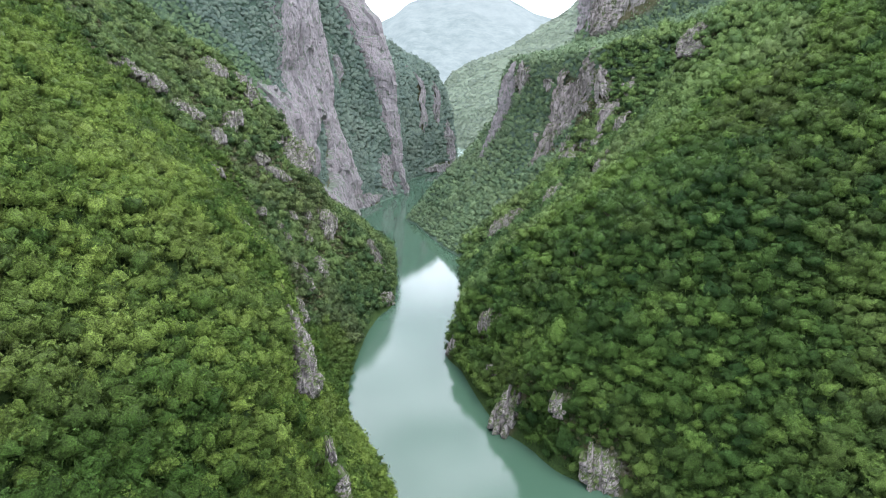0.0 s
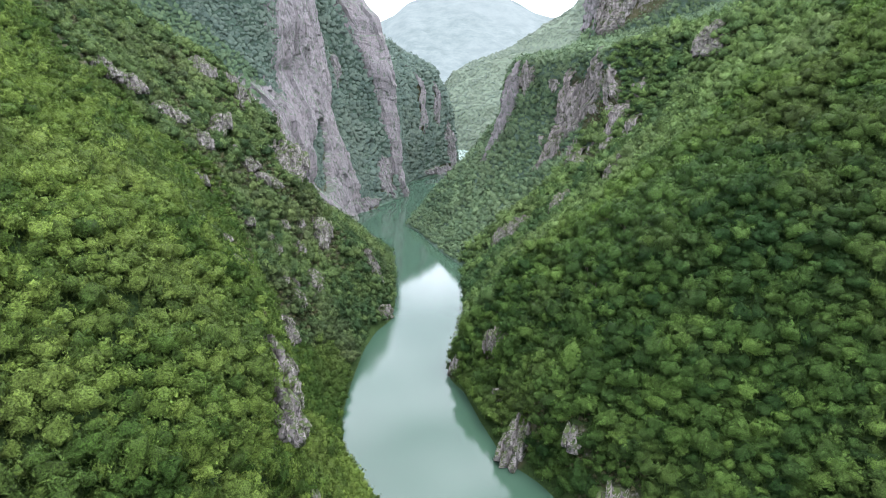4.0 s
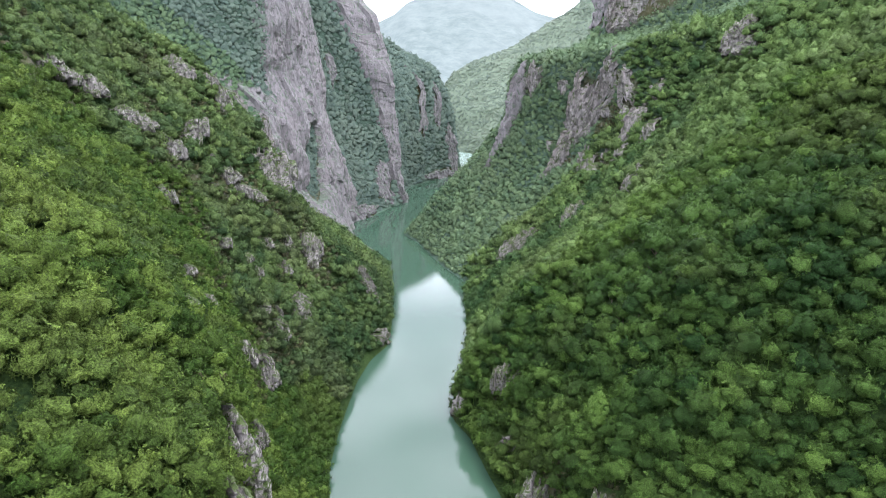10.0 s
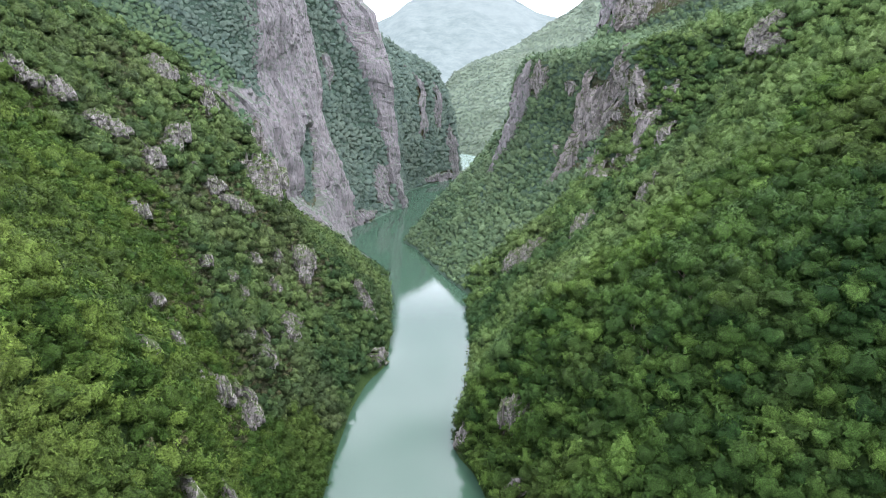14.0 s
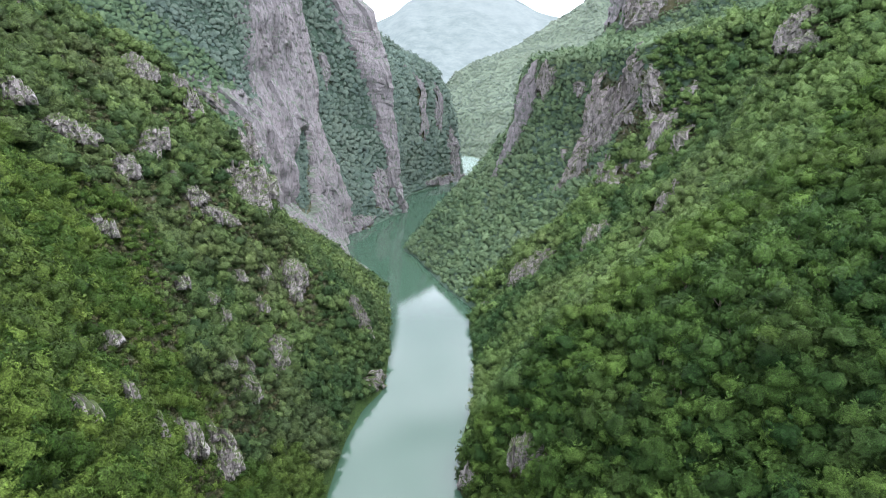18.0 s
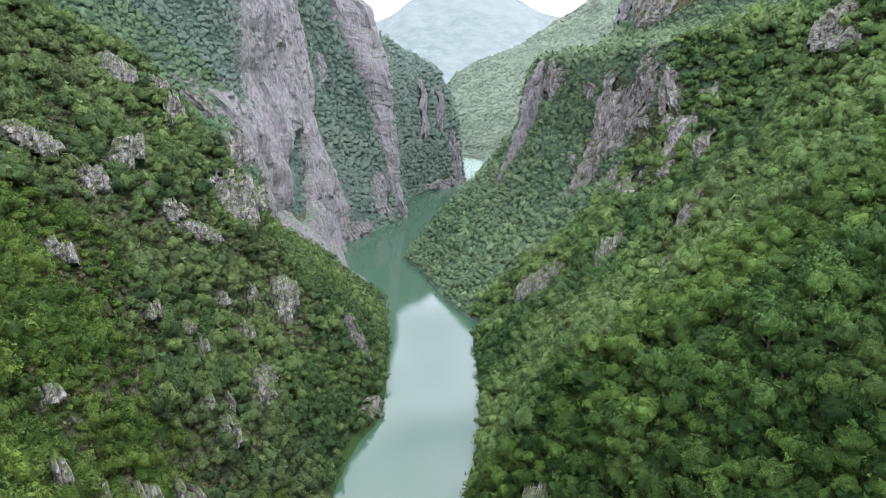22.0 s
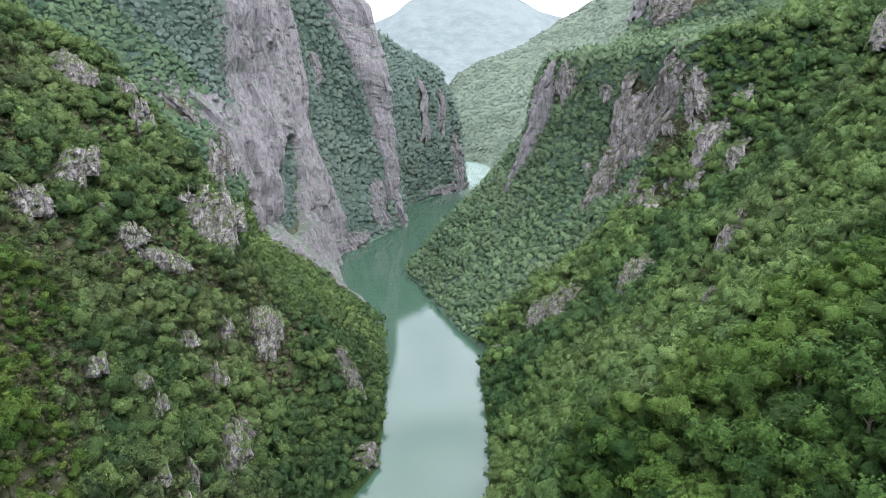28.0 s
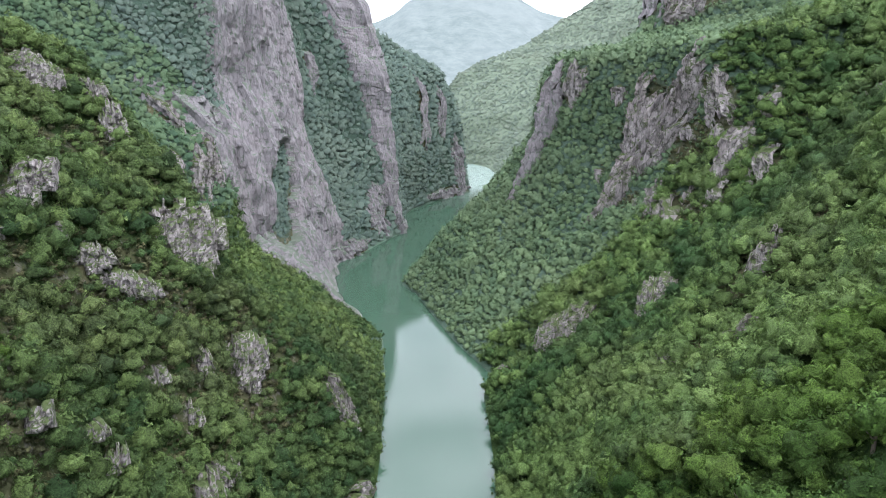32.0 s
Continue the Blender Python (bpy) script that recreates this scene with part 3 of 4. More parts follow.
# ---------------------------------------------------------------- river
water_y = np.arange(-400, 1701, 12.0)
wl = bank("left", water_y, 0 * water_y) - 6
wr = bank("right", water_y, 0 * water_y) + 6
cols = np.linspace(0, 1, 9)
wv = np.stack([wl[:, None] * (1 - cols) + wr[:, None] * cols, np.repeat(water_y[:, None], 9, 1), np.zeros((len(water_y), 9))], -1)
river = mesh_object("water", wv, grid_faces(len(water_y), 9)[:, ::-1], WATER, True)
tagged(river, "calm milky jade-green river reflecting the sky", "water", kind="structure")


def outcrop(name, side, cy, cz, ry, rz, proud, tilt, step, label, category):
    """A limestone crag of upright ribs, fluted and ledged, each set off from the next by a joint and fading into the slope at a ragged edge."""
    r = np.random.default_rng(int(cy * 7 + cz))
    crag = new(name)
    foot = surface(side, np.array([cy]), np.array([max(cz - rz, 0.0)]))[0]
    crag.location = foot
    tagged(crag, label, category)
    count = int(np.clip(round((2.3 * ry / r.uniform(2.4, 4.2)) if rz < 60 else 2.3 * ry / 9), 2, 18))
    span = 1.02 if rz > 60 else 1.15
    cuts = np.linspace(-span, span, count + 1)
    cuts[1:-1] += r.uniform(-0.3, 0.3, count - 1) * 2.3 / count
    sgn = 1.0 if side == "left" else -1.0
    nz = max(8, int(2.3 * rz / step))
    shift = r.uniform(-0.32, 0.38, count) * rz
    for k in range(count):
        ny = max(5, int((cuts[k + 1] - cuts[k]) * ry / step) + 1)
        u, z = np.meshgrid(np.linspace(0, 1, ny), np.linspace(max(cz - rz * 1.15, -1.5), cz + rz * 1.15, nz), indexing="ij")
        lean = 0.8 * fbm(z / 18, z * 0, z * 0 + cy, 2, 47)
        y = cy + ry * (cuts[k] + (cuts[k + 1] - cuts[k]) * u) + lean * (0.6 + 0.01 * ry) + tilt * (z - cz)
        p = surface(side, y, np.maximum(z, 0))
        p[..., 2] = np.where(z < 0, z, p[..., 2])
        e = 2.0
        dy = (bank(side, y + e, z) - bank(side, y - e, z)) / (2 * e)
        dz = (bank(side, y, z + e) - bank(side, y, np.maximum(z - e, 0))) / (e + np.minimum(z, e).clip(0) + 1e-3)
        n = np.stack([np.ones_like(y), -dy, -dz], -1) * sgn
        n /= np.linalg.norm(n, axis=-1)[..., None]
        d = reach(y, z + (shift[k] if rz < 60 else 0), cy, cz, ry, rz, tilt)
        d = d + (0.12 if ry > 80 else 0.5) * fbm((y - tilt * (z - cz)) / (0.18 * ry + 0.9), z / (0.7 * rz + 2), d * 0 + cy, 4, 51)
        if rz > 60:
            d = d + 1.5 * green_strip(side, y + 5 * fbm(y / 6, z / 9, y * 0, 3, 57), z)
        edge = np.clip((0.90 - d) / (0.12 if rz < 60 else 0.3), -1, 1)
        y_ = y * (8.0 if side == "right" and cy == 641 else 1.0)
        flute = ridged(y_ / 3.6, z / 16, p[..., 0] / 9, 5, 81) if rz < 60 else ridged(y_ / 6, z / 24, p[..., 0] / 12, 5, 81)
        ledge = fbm(y_ / 9, z / 3.2, p[..., 0] / 9, 3, 91)
        chip = fbm(y_ / 2.2, z / 3.4, p[..., 0] / 2.2, 3, 95)
        yt = y_ - tilt * (z - cz)
        block = 1.25 * facets(yt, z, 2.4, 9.0, 301) + 0.6 * facets(yt, z, 1.1, 3.6, 311)
        if rz > 60:
            block = 1.7 * facets(y_, z, 9.0, 60.0, 321) + 0.6 * facets(y_, z, 4.0, 26.0, 331) + 0.12 * facets(y_, z, 2.0, 9.0, 341)
        round_ = 1 - np.abs(2 * u - 1) ** 5
        own = r.uniform(-0.4, 0.6) * proud
        up = np.clip((z - (cz - rz)) / (2 * rz), 0, 1)
        wall = 0.26 * (bank(side, y, np.full_like(z, max(cz - rz, 0.0))) - bank(side, y, z)) * sgn
        wall = np.clip(wall, 0, 4.8) * np.clip((1 - up) / 0.22, 0, 1) * np.clip(edge, 0, 1)
        big = fbm(y / 17, z / 36, p[..., 0] * 0 + cy, 3, 77) * (5.0 if rz > 60 else 0.8)
        off = np.clip(edge, 0, 1) * big + edge * (1.6 if rz < 60 else 3.2) + np.clip(edge, 0, 1) * (own * round_ + proud * 0.3 * flute + 0.8 * ledge + 0.5 * chip + block - 0.9 * (1 - round_)) + np.minimum(edge, 0) * 2.0
        off = np.where(edge > 0, np.maximum(off, 0.6 * edge), off)
        q = p + n * off[..., None] - foot
        q[..., 0] += sgn * wall if rz < 60 else 0
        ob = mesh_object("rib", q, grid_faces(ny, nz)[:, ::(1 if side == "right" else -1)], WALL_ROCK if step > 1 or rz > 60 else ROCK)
        ob.parent = crag
    return crag


def crag(side, cy, cz, w, h, lean):
    """A steep broken crag: upright ribs of their own height and depth, cut by joints and ledges, sunk into the slope behind."""
    r = np.random.default_rng(int(cy * 13 + cz * 7))
    mid, across, up, face = crag_frame(side, cy, cz)
    foot = mid - up * h - face * 1.5
    ob = new("rock_outcrop")
    ob.location = foot
    big = w * h > 28
    tagged(ob, "broken grey limestone crag standing out of the wooded slope" if big else "small pale limestone outcrop among the trees", "rock", group="crags on the slopes")
    count = int(np.clip(round(2 * w / r.uniform(1.3, 2.4)), 3, 12))
    cuts = np.linspace(-1.0, 1.0, count + 1)
    cuts[1:-1] += r.uniform(-0.42, 0.42, count - 1) * 2 / count
    step = 0.42 if w < 8 else 0.55
    slant = 0.75 * lean
    for k in range(count):
        here = (cuts[k] + cuts[k + 1]) / 2
        full = max(0.0, 1 - here * here) ** 0.5
        shift = np.clip(here * w * slant, -0.7 * h, 0.7 * h)
        top = shift + h * full * (r.uniform(0.45, 1.1) if w < 7 else r.uniform(0.72, 1.05))
        low = shift - h * (0.3 + 0.7 * full) * r.uniform(0.6, 1.15)
        half = (cuts[k + 1] - cuts[k]) * w * (r.uniform(0.55, 0.85) if w < 7 else r.uniform(0.7, 1.0))
        nu, nv = max(6, int(2 * half / step) + 2), max(7, int((top - low) / step) + 3)
        a, b_ = np.meshgrid(np.linspace(-1, 1, nu), np.linspace(0, 1, nv), indexing="ij")
        v = low + (top - low) * b_
        taper = 1.0 - (r.uniform(0.3, 0.75) if w < 7 else r.uniform(0.05, 0.3)) * b_ ** r.uniform(1.4, 3.0)
        u = here * w + half * a * taper + 0.55 * fbm(v / 1.9, a * 0.8, v * 0 + cy + k, 4, 61) + 0.2 * lean * v
        v = v + 0.5 * fbm(u / 1.3, v / 2.0, v * 0 + cz + k, 3, 67)
        q = mid + u[..., None] * across + v[..., None] * up
        x_, y_, z_ = u + cy, v + cz, v * 0 + cy
        side_in = 1 - np.abs(a) ** 3
        crown = np.clip((1 - b_) / 0.3, 0, 1) ** 0.7
        base = np.clip(b_ / 0.12, 0, 1)
        rough = 0.75 * facets(x_ + 0.3 * y_, y_ - 0.2 * x_, 2.0, 3.1, 401) + 0.4 * facets(x_ - 0.2 * y_, y_, 0.9, 1.3, 411) + 0.45 * ridged(x_ / 2.6, y_ / 5, z_, 4, 421) + 0.5 * fbm(x_ / 1.2, y_ / 1.2, z_, 4, 431)
        deep = r.uniform(-1.3, 0.8) - 0.16 * (v - shift) + rough - 1.3 * (1 - side_in) - 2.2 * (1 - crown) - 1.2 * (1 - base) - 1.3 * (1 - full)
        q = q + (deep + (2.6 if cy < 215 else 1.6 if cy < 290 else 1.3 if w > 3.5 else 0.1))[..., None] * face
        # skirts that run back into the hill
        back = -(3.0 + 0.4 * h)
        q = np.concatenate([q[:1] + back * face, q, q[-1:] + back * face], 0)
        q = np.concatenate([q, (q[:, -1:] + back * face - 0.3 * up)], 1) - foot
        rib = mesh_object("rib", q, grid_faces(q.shape[0], q.shape[1]), ROCK)
        rib.parent = ob
    return ob


for args in CRAGS:
    crag(*args)
for side, cy, cz, ry, rz, proud, tilt in OUTCROPS:
    small = ry * rz < 60
    ob = outcrop("rock_outcrop", side, cy, cz, ry, rz, proud, tilt, 0.6, "small pale limestone outcrop among the trees" if small else "fluted grey limestone crag breaking out of the wooded slope", "rock")
    tagged(ob, group="crags on the slopes")
for side, cy, cz, ry, rz, proud, tilt in CLIFFS:
    fine = 0.45 if side == "right" and cy == 641 else 1.3
    ob = outcrop("cliff", side, cy, cz, ry, rz, proud, tilt, fine, "sheer pinkish-grey limestone cliff above the river" if rz > 20 else "low grey rock ledge at the river's edge", "cliff")
    tagged(ob, group="cliffs of the gorge")


# ---------------------------------------------------------------- trees
def ico():
    t = (1 + 5 ** 0.5) / 2
    v = np.array([(-1, t, 0), (1, t, 0), (-1, -t, 0), (1, -t, 0), (0, -1, t), (0, 1, t), (0, -1, -t), (0, 1, -t), (t, 0, -1), (t, 0, 1), (-t, 0, -1), (-t, 0, 1)], float)
    v /= np.linalg.norm(v[0])
    f = np.array([(0, 11, 5), (0, 5, 1), (0, 1, 7), (0, 7, 10), (0, 10, 11), (1, 5, 9), (5, 11, 4), (11, 10, 2), (10, 7, 6), (7, 1, 8),
                  (3, 9, 4), (3, 4, 2), (3, 2, 6), (3, 6, 8), (3, 8, 9), (4, 9, 5), (2, 4, 11), (6, 2, 10), (8, 6, 7), (9, 8, 1)])
    return v, f


def ball():
    """A finer round body: the ico with every edge split once, open below."""
    v, f = ico()
    v, seen, out = list(v), {}, []

    def middle(a, b_):
        key = (min(a, b_), max(a, b_))
        if key not in seen:
            m = v[a] + v[b_]
            seen[key] = len(v)
            v.append(m / np.linalg.norm(m))
        return seen[key]
    for a, b_, c in f:
        p, q, r = middle(a, b_), middle(b_, c), middle(c, a)
        out += [(a, p, r), (b_, q, p), (c, r, q), (p, q, r)]
    v, out = np.array(v), np.array(out)
    return v, out[v[out][:, :, 2].mean(1) > -0.45]


def crown_shape(r, cards, size, fine=False, clumps=0.0):
    """A crown one unit wide, billowed out of rounded boughs: a closed body and many leaf sprays on it. Points, triangles, the
    direction in which each point faces and whether it belongs to a spray."""
    boughs = [np.array((0.0, 0.0, 0.0))]
    radii = [0.27 - clumps]
    turn = r.uniform(0, 6.28)
    for k in range(9):
        up = (0.05, 0.12, 0.2, 0.55, 0.6, 0.5, 0.1, 0.95, 0.3)[k] + r.uniform(-0.12, 0.12)
        t = turn + 2.4 * k
        flat = math.sqrt(max(0.0, 1 - min(up, 1.0) ** 2))
        boughs.append(np.array((flat * math.cos(t), flat * math.sin(t), up)) * (r.uniform(0.20, 0.38) + 0.8 * clumps))
        radii.append(r.uniform(0.11, 0.22) - 0.35 * clumps)
    boughs, radii = np.array(boughs), np.array(radii)

    def skin(d):
        along = d @ boughs.T
        gap = radii ** 2 - (boughs ** 2).sum(1) + along ** 2
        out = np.where(gap > 0, along + np.sqrt(np.maximum(gap, 0)), 0)
        k = out.argmax(1)
        p = d * out[np.arange(len(d)), k][:, None]
        n = p - boughs[k] * 0.85
        return p, n / np.linalg.norm(n, axis=1)[:, None]
    v, f = ball() if fine else ico()
    body, body_n = skin(v)
    body = body * r.uniform(0.68, 0.88, len(v))[:, None]
    d = r.normal(size=(cards * 3 + 9, 3))
    d /= np.linalg.norm(d, axis=1)[:, None]
    d = d[d[:, 2] > -0.4][:cards]
    c, out_n = skin(d)
    c = c * r.uniform(0.86, 1.12, len(d))[:, None]
    n = out_n + r.normal(size=d.shape) * 0.42
    n /= np.linalg.norm(n, axis=1)[:, None]
    a = np.cross(n, r.normal(size=d.shape))
    a /= np.linalg.norm(a, axis=1)[:, None]
    bb = np.cross(n, a)
    s = size * r.uniform(0.6, 1.4, len(d))[:, None]
    q = np.stack([c - a * s - bb * s * 0.5, c + a * s - bb * s * 0.6 + n * s * 0.25, c + bb * s * 0.9], 1)
    qn = out_n * 0.8 + n * 0.4
    qn /= np.linalg.norm(qn, axis=1)[:, None]
    tri = len(body) + np.arange(3 * len(d)).reshape(-1, 3)
    return (np.concatenate([body, q.reshape(-1, 3)]), np.concatenate([f, tri]), np.concatenate([body_n, np.repeat(qn, 3, 0)]),
            np.concatenate([np.zeros(len(body)), np.ones(3 * len(d))]))


def trunk_shape():
    ring = np.array([(math.cos(a), math.sin(a), 0) for a in (0, 2.1, 4.2)])
    v = np.concatenate([ring * 0.035 + (0, 0, -0.75), ring * 0.015 + (0.03, 0.02, 0.1)])
    f = np.array([(0, 1, 4), (0, 4, 3), (1, 2, 5), (1, 5, 4), (2, 0, 3), (2, 3, 5)])
    return v, f


rng = np.random.default_rng(7)


def scatter(side, y0, y1, z0, z1, gap, seed):
    """Tree places on one bank, no two nearer than their gap: rows of x, y, z."""
    r = np.random.default_rng(seed)
    ys, zs = np.arange(y0, y1 + 4.0, 4.0), np.arange(z0, z1 + 4.0, 4.0)
    gy, gz = np.meshgrid(ys, zs, indexing="ij")
    p = surface(side, gy, gz)
    area = np.linalg.norm(np.cross(p[1:, :-1] - p[:-1, :-1], p[:-1, 1:] - p[:-1, :-1]), axis=2).ravel()
    n = int(area.sum() / (gap * gap) * 2.2)
    cell = r.choice(len(area), n, p=area / area.sum())
    iy, iz = np.divmod(cell, len(zs) - 1)
    y, z = ys[iy] + r.uniform(0, 4, n), zs[iz] + r.uniform(0, 4, n)
    open_ = bareness(side, y, z)
    keep = r.uniform(size=n) > open_
    y, z = y[keep], z[keep]
    q = surface(side, y, z)
    open_ = open_[keep]
    taken, out, bare = {}, [], []
    for i in range(len(q)):
        key = (int(q[i, 0] // gap), int(q[i, 1] // gap), int(q[i, 2] // gap))
        ok = True
        for a in (-1, 0, 1):
            for b_ in (-1, 0, 1):
                for c in (-1, 0, 1):
                    for o in taken.get((key[0] + a, key[1] + b_, key[2] + c), ()):
                        if (q[i, 0] - o[0]) ** 2 + (q[i, 1] - o[1]) ** 2 + (q[i, 2] - o[2]) ** 2 < gap * gap * 0.8:
                            ok = False
        if ok:
            taken.setdefault(key, []).append(q[i])
            out.append(q[i])
            bare.append(open_[i])
    return np.array(out), np.array(bare)


def face_outwards(ob, normals):
    """Leaves shade with the bough that they sit on."""
    normals = normals / np.linalg.norm(normals, axis=1)[:, None]
    ob.data.normals_split_custom_set_from_vertices(normals.astype(np.float32))


def woods(name, places, widths, tints, shapes, mat, label, with_trunk, flat=0.0):
    """Many trees that nobody could count, as one mesh."""
    verts, faces, tint, facing, spray, base = [], [], [], [], [], 0
    pick = rng.integers(0, len(shapes), len(places))
    tv, tf = trunk_shape()
    for s, (v, f, vn, leafy) in enumerate(shapes):
        if with_trunk:
            f = np.concatenate([f, tf + len(v)])
            v = np.concatenate([v, tv])
            vn = np.concatenate([vn, tv * (1, 1, 0) + (0.01, 0, 0)])
            leafy = np.concatenate([leafy, np.zeros(len(tv))])
        idx = np.flatnonzero(pick == s)
        if not len(idx):
            continue
        a = rng.uniform(0, 2 * math.pi, len(idx))
        w = widths[idx]
        tall = w * rng.uniform(0.85, 1.25, len(idx))
        x = v[None, :, 0] * np.cos(a)[:, None] - v[None, :, 1] * np.sin(a)[:, None]
        y = v[None, :, 0] * np.sin(a)[:, None] + v[None, :, 1] * np.cos(a)[:, None]
        p = np.stack([x * w[:, None], y * w[:, None], v[None, :, 2] * tall[:, None] + 0.45 * tall[:, None]], -1) + places[idx][:, None, :]
        verts.append(p.reshape(-1, 3))
        faces.append((f[None] + (base + np.arange(len(idx)) * len(v))[:, None, None]).reshape(-1, 3))
        tint.append(np.repeat(tints[idx], len(v)))
        nx = vn[None, :, 0] * np.cos(a)[:, None] - vn[None, :, 1] * np.sin(a)[:, None]
        ny = vn[None, :, 0] * np.sin(a)[:, None] + vn[None, :, 1] * np.cos(a)[:, None]
        facing.append(np.stack([nx, ny, np.repeat(vn[None, :, 2], len(idx), 0)], -1).reshape(-1, 3))
        spray.append(np.tile(leafy, len(idx)))
        base += len(idx) * len(v)
    ob = mesh_object(name, np.concatenate(verts), np.concatenate(faces), mat, True)
    at = ob.data.attributes.new("tint", "FLOAT", "POINT")
    at.data.foreach_set("value", np.concatenate(tint).astype(np.float32))
    at = ob.data.attributes.new("spray", "FLOAT", "POINT")
    at.data.foreach_set("value", np.concatenate(spray).astype(np.float32))
    # flat turns the normals upward, so far crowns lose shading as in haze
    face_outwards(ob, np.concatenate(facing) + np.array((0, -0.35 * flat, flat)))
    return tagged(ob, label, "woodland", kind="stuff")


NEAR_SHAPES = [crown_shape(rng, 84, 0.087, True) for _ in range(12)]
BUSHY_SHAPES = [crown_shape(rng, 100, 0.075, True, 0.035) for _ in range(12)]
MID_SHAPES = [crown_shape(rng, 60, 0.098, True) for _ in range(10)]
FAR_SHAPES = [crown_shape(rng, 26, 0.118) for _ in range(8)]
WALL_SHAPES = [crown_shape(rng, 8, 0.130) for _ in range(8)]
HILL_SHAPES = [crown_shape(rng, 2, 0.06) for _ in range(8)]
SPANS = [
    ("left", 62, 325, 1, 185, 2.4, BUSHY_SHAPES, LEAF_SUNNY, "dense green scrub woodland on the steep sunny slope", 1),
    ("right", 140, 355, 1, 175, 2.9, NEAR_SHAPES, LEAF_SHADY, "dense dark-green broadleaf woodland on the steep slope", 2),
    ("left", 275, 460, 1, 210, 2.9, MID_SHAPES, LEAF_RIDGE, "patchy green scrub between crags on the rocky ridge", 6),
    ("right", 305, 490, 1, 225, 3.0, MID_SHAPES, LEAF_MID, "dense green woodland round the crags of the slope", 7),
    ("left", 460, 560, 1, 75, 2.6, FAR_SHAPES, LEAF_RIDGE, "green woodland at the foot of the side gully", 9),
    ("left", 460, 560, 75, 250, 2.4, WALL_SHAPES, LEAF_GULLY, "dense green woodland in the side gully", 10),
    ("left", 560, 720, 1, 250, 2.4, WALL_SHAPES, LEAF_HAZY_WALL, "dense green woodland on the wall beside the pillar", 8),
    ("left", 720, 1000, 1, 240, 3.4, WALL_SHAPES, LEAF_HAZY_WALL, "green scrub clinging to the distant gorge wall", 3),
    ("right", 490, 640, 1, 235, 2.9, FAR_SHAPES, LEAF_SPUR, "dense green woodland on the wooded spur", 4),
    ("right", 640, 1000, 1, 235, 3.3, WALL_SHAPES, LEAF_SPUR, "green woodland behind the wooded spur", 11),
    ("right", 1000, 1560, 1, 330, 4.9, HILL_SHAPES, LEAF_HAZY_HILL, "hazy pale-green woodland on the far hillside", 5),
]
SINGLE = []
for side, y0, y1, z0, z1, gap, shapes, mat, label, seed in SPANS:
    hill, far_off = shapes is HILL_SHAPES, shapes is FAR_SHAPES or shapes is WALL_SHAPES
    near_by = shapes is NEAR_SHAPES or shapes is BUSHY_SHAPES
    pl, bare = scatter(side, y0, y1, z0, z1, gap, seed)
    # dense woods are cut to fit the camera's view; trees outside it are dropped
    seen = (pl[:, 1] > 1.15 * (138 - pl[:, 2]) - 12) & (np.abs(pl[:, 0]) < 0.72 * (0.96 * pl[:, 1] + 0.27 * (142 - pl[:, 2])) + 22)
    # neighbouring woods meet along a wandering line
    edge_y = (300 if side == "left" else 330) + 48 * fbm(pl[:, 0] / 30, pl[:, 2] / 30, 0 * pl[:, 0], 3, 131)
    if y1 in (325, 355):
        seen &= pl[:, 1] < edge_y
    if y0 in (275, 305):
        seen &= pl[:, 1] >= edge_y
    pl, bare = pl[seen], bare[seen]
    u = np.random.default_rng(seed).uniform(0, 1, len(pl))
    size = gap * (1.6 + 1.5 * u ** 2 if side == "right" and y1 < 500 else 1.4 + 1.2 * u) * (1.0 if mat is LEAF_HAZY_HILL else 1.38 if shapes is WALL_SHAPES else 1.22 if far_off else 1.26) * np.clip(0.75 + pl[:, 2] / 60, 0.75, 1) * np.where(bare > 0.55, 0.42, np.where(bare > 0.25, 0.62, 1.0))
    tone = np.clip(0.5 + 0.5 * fbm(pl[:, 0] / 40, pl[:, 1] / 40, pl[:, 2] / 40, 2, 9) + rng.normal(size=len(pl)) * 0.26, 0, 1)
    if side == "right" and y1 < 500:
        # shade of the slope's hollow painted as darker tint; lower edge and spur's nose tinted lighter
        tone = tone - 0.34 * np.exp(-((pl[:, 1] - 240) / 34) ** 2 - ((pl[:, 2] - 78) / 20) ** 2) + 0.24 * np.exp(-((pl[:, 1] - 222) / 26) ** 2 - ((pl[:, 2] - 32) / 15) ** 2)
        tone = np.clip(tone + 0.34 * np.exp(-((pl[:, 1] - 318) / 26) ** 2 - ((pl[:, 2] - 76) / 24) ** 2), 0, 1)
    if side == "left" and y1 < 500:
        # darker tint near the start, further up the near slope and along the water
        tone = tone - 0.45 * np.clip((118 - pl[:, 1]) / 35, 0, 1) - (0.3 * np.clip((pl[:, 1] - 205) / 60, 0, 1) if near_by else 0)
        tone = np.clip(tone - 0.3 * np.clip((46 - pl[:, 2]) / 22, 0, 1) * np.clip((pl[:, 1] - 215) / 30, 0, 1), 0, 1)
    if mat is LEAF_MID and side == "right":
        # tint paints the light on the nose of the spur and the shade in the gully behind it
        tone = np.clip(tone + 0.4 * np.exp(-((pl[:, 1] - 362) / 28) ** 2) - 0.5 * np.exp(-((pl[:, 1] - 425) / 20) ** 2), 0, 1)
    if near_by:
        # the trees that the flight passes nearest stand singly
        lo, hi = ((200, 245), (68, 122)) if side == "left" else ((252, 292), (58, 102))
        near = (pl[:, 1] > lo[0]) & (pl[:, 1] < lo[1]) & (pl[:, 2] > hi[0]) & (pl[:, 2] < hi[1])
        near &= np.cumsum(near) <= 150
        SINGLE += [(side, p, w) for p, w in zip(pl[near], size[near])]
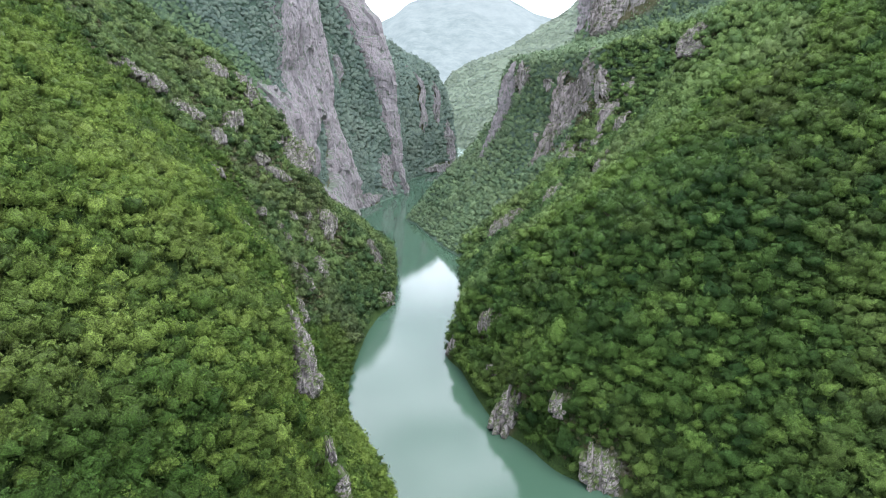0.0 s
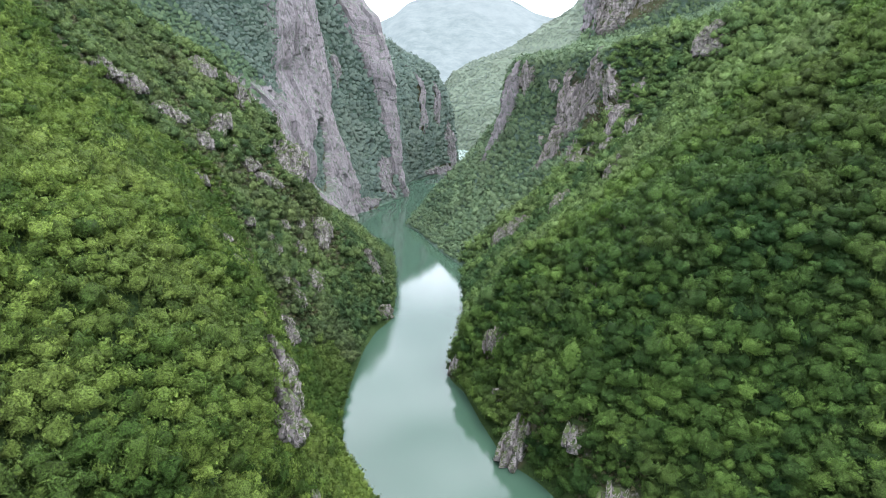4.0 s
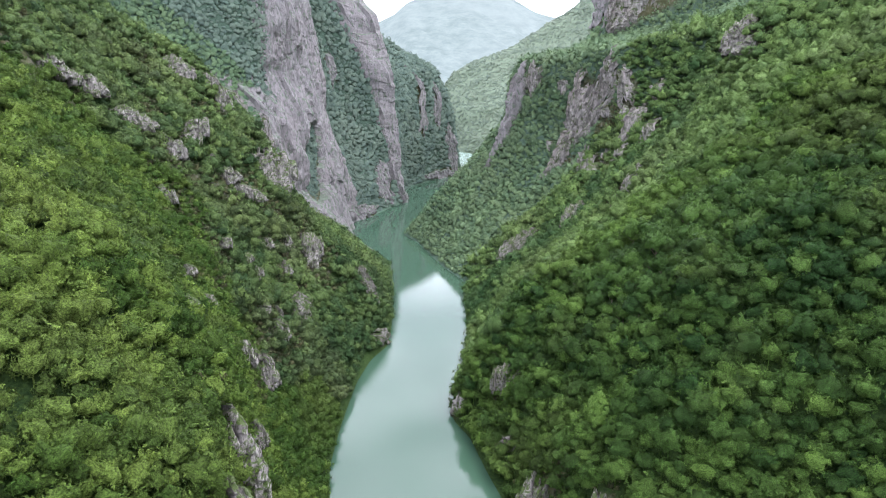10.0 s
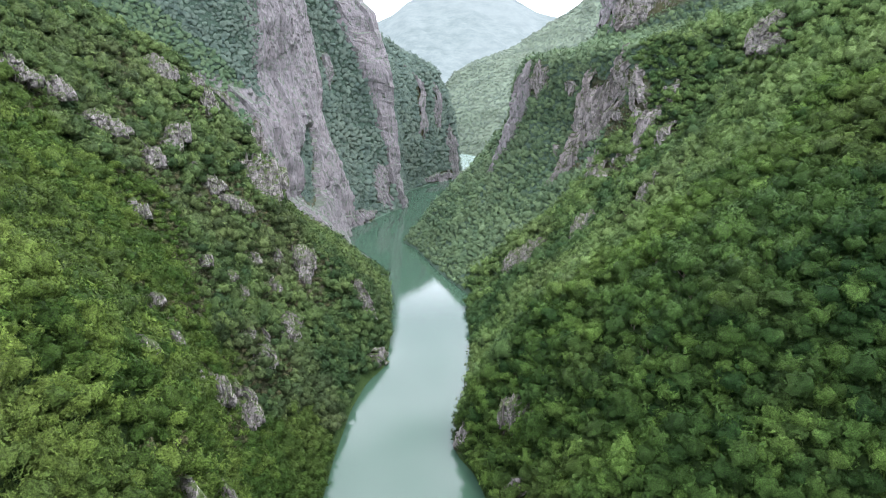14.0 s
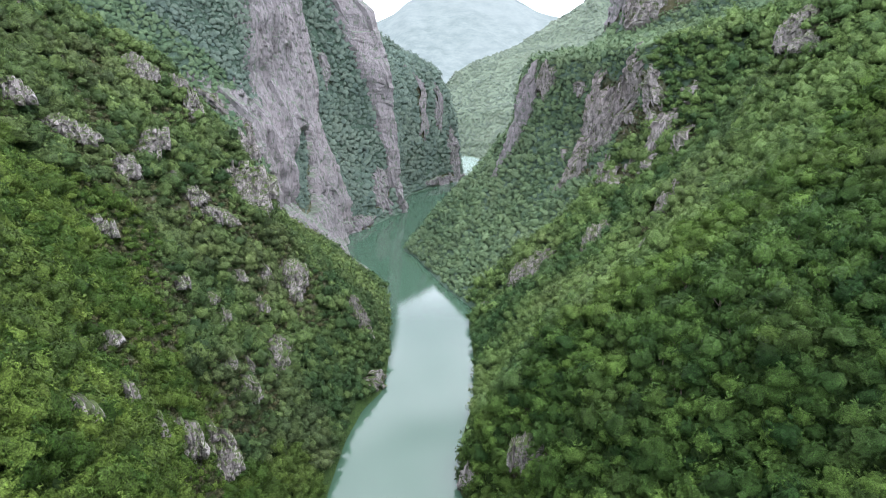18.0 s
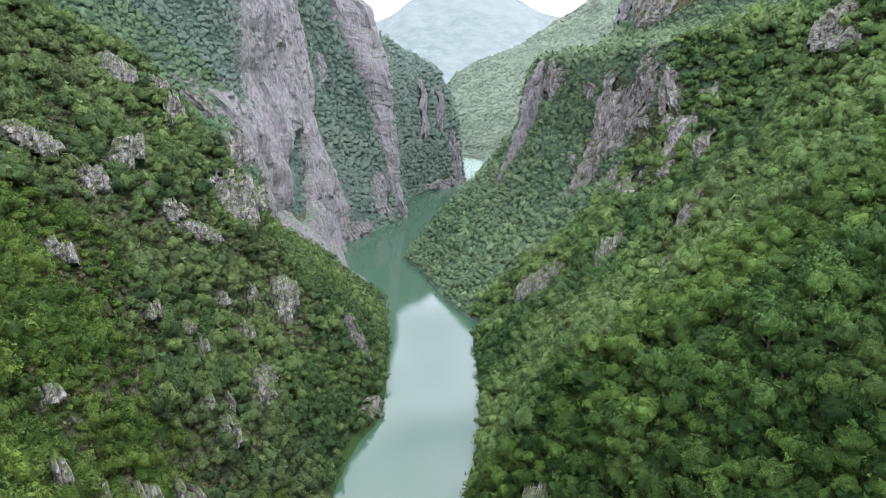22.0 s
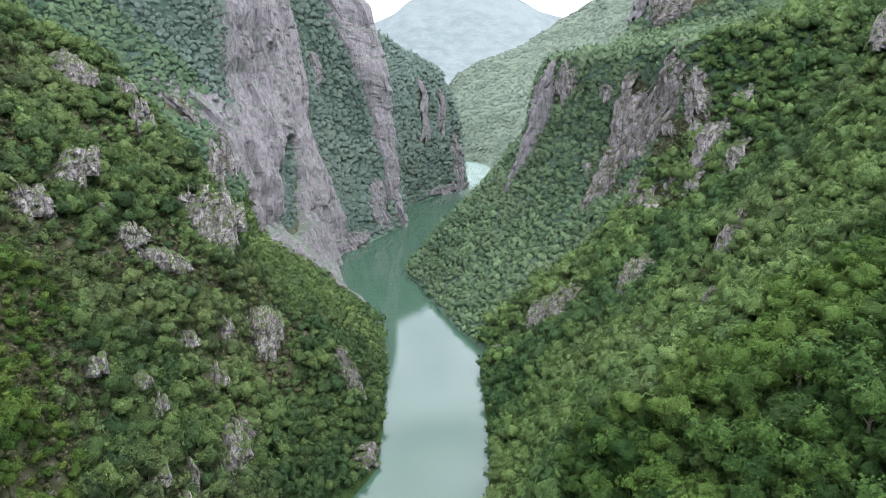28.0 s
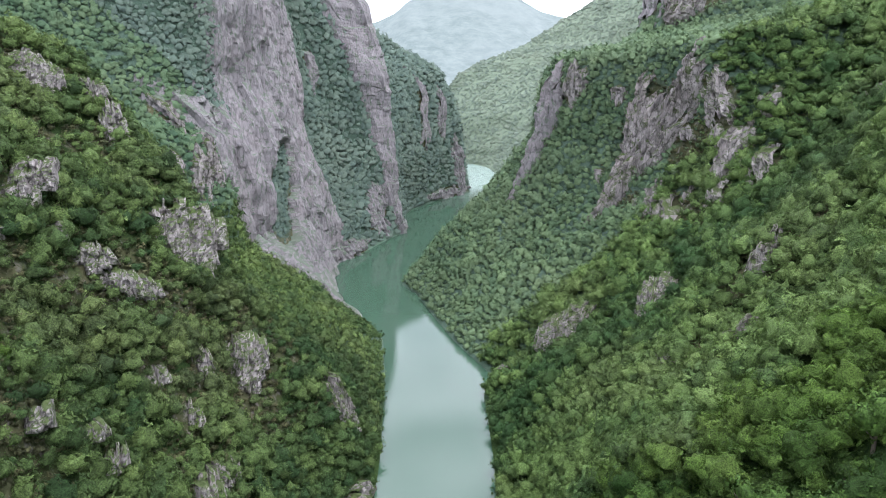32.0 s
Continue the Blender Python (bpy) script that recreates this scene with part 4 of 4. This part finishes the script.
        pl, size, tone = pl[~near], size[~near], tone[~near]
    # far crowns are half sunk among each other, softening dark gaps in place of haze
    if hill or far_off:
        pl = pl - np.stack([0 * size, 0 * size, (0.5 if hill else 0.26) * size], -1)
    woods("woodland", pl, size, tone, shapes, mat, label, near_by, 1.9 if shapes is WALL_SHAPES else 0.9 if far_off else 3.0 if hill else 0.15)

# looser woods outside the camera's view, behind and beneath the start of the flight
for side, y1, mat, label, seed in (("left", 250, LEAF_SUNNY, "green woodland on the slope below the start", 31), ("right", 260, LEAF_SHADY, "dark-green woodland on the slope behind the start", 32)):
    pl, bare = scatter(side, -60, y1, 1, 190, 6.2, seed)
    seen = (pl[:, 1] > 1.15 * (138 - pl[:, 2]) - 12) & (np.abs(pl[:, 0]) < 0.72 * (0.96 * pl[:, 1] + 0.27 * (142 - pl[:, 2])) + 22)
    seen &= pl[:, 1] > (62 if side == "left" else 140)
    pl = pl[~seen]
    r_ = np.random.default_rng(seed)
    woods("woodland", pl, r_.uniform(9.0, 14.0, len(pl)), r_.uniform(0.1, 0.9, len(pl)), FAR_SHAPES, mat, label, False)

# dry scrub on the stony ground between the crags
for side, y0, y1, z0, z1, seed in (("left", 300, 465, 20, 165, 21), ("right", 440, 550, 60, 155, 22), ("left", 130, 300, 25, 100, 23), ("right", 180, 440, 5, 165, 24)):
    pl, bare = scatter(side, y0, y1, z0, z1, 1.9, seed)
    bare = bareness(side, pl[:, 1], pl[:, 2] + 2.2)
    pl = pl[(bare > 0.18) & (bare < 0.84)]
    r_ = np.random.default_rng(seed)
    woods("scrub", pl, r_.uniform(1.6, 3.4, len(pl)), r_.uniform(0, 1, len(pl)), FAR_SHAPES, LEAF_DRY, "dry olive-brown scrub on stony ground between the crags", False)


# ---------------------------------------------------------------- single trees
def single_leaf(name, dark, light):
    m, nt, b, out = material(name)
    info = nt.nodes.new("ShaderNodeObjectInfo")
    geo = nt.nodes.new("ShaderNodeNewGeometry")
    base = mixed(nt, info.outputs["Random"], dark, light)
    leafy = noise_tex(nt, 17.0, 4.0, (1, 1, 1), 0.7)
    base = mixed(nt, ranged(nt, geo.outputs["Random Per Island"], 0, 1, 0.0, 0.4), base, light)
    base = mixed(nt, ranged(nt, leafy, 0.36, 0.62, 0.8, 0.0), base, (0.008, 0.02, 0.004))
    bumped(nt, b, leafy, 1.0, 0.7)
    nt.links.new(base, b.inputs["Base Color"])
    nt.links.new(spray_holes(nt, noise_tex(nt, 18.0, 2.0, (1, 1, 1), 0.5)), b.inputs["Alpha"])
    b.inputs["Roughness"].default_value = 0.6
    b.inputs["Specular IOR Level"].default_value = 0.12
    return m


def limb(verts, faces, a, b_, ra, rb, sides=6):
    a, b_ = np.array(a, float), np.array(b_, float)
    d = (b_ - a) / np.linalg.norm(b_ - a)
    u = np.cross(d, (0.3, 1, 0.2))
    u /= np.linalg.norm(u)
    v = np.cross(d, u)
    base = len(verts)
    for c, r in ((a, ra), (b_, rb)):
        for k in range(sides):
            t = 2 * math.pi * k / sides
            verts.append(c + r * (math.cos(t) * u + math.sin(t) * v))
    for k in range(sides):
        j = (k + 1) % sides
        faces.append((base + k, base + j, base + sides + j, base + sides + k))


def single_tree(mat, seed):
    """One broadleaf tree of unit crown width, foot at its origin: a tapered trunk with limbs, and a crown of leaf sprays."""
    r = np.random.default_rng(seed)
    ob = new("tree")
    tv, tf = [], []
    limb(tv, tf, (0, 0, -0.35), (0.01, 0.02, 0.25), 0.04, 0.028)
    limb(tv, tf, (0.01, 0.02, 0.25), (0.02, 0.0, 0.62), 0.028, 0.01)
    for k in range(5):
        t = 2 * math.pi * (k + r.uniform(0, 0.6)) / 5
        limb(tv, tf, (0.01, 0.015, 0.15 + 0.06 * k), (0.3 * math.cos(t), 0.3 * math.sin(t), 0.42 + 0.06 * k), 0.016, 0.005)
    trunk = mesh_object("trunk", np.array(tv), np.array(tf), BARK)
    trunk.parent = ob
    cv, cf, cn, leafy = crown_shape(r, 420, 0.046, True)
    cv[:, 2] = cv[:, 2] * 1.05 + 0.47
    crown = mesh_object("crown", cv, cf, mat, True)
    at = crown.data.attributes.new("spray", "FLOAT", "POINT")
    at.data.foreach_set("value", leafy.astype(np.float32))
    face_outwards(crown, cn)
    crown.parent = ob
    return ob


# single trees repeat it: a lit leaf colour and a shaded one
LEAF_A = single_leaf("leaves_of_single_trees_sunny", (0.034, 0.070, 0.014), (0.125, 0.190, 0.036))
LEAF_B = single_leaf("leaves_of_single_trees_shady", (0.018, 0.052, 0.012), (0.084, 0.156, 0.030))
MODELS = {}
for k, (side, p, w) in enumerate(SINGLE):
    key = (side, k % 6)
    m = pose(*p, 0, 0, float(rng.uniform(0, 360)))
    if key not in MODELS:
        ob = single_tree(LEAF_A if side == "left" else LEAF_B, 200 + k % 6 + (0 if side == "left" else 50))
        tagged(ob, "small bushy light-green tree on the steep slope" if side == "left" else "rounded dark-green broadleaf tree on the steep slope", "tree",
               group="trees on the sunny slope" if side == "left" else "trees on the shady slope")
        MODELS[key] = ob
        ob.matrix_basis = m
    else:
        ob = copy_thing(MODELS[key], m)
    ob.scale = (float(w), float(w), float(w) * float(rng.uniform(0.9, 1.2)))


# ---------------------------------------------------------------- far mountain closing the valley
HAZE, nt, b, out = material("far_mountain")
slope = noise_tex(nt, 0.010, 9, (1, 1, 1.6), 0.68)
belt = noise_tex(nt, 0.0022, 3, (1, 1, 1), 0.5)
# haze put into the mountain as pale blue tones that glow
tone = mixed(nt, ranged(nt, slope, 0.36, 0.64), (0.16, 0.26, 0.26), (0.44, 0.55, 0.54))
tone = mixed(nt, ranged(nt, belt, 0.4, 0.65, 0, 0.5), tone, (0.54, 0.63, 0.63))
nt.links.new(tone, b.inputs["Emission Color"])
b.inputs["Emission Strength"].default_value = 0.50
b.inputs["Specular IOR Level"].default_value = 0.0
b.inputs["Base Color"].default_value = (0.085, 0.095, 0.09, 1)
b.inputs["Roughness"].default_value = 1.0
mx, my = np.meshgrid(np.linspace(-1700, 2400, 140), np.linspace(0, 1, 40), indexing="ij")
crest = np.interp(mx, [-1700, -400, -231, -129, -57, 76, 300, 545, 630, 715, 800, 1100, 2400], [300, 390, 440, 484, 545, 592, 602, 588, 545, 495, 472, 430, 380])
crest = crest + 8 * fbm(mx / 160, mx * 0, mx * 0, 4, 101)
mz = crest * (0.02 + 0.98 * my ** 0.85) + 150 * (1 - my) * my * 2 * ridged(mx / 330 + my, my * 1.5, mx * 0, 5, 105)
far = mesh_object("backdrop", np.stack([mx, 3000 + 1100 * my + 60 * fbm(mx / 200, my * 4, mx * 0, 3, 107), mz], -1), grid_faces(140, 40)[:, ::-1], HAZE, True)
tagged(far, "pale hazy mountain closing the far end of the valley", "mountain", kind="structure")
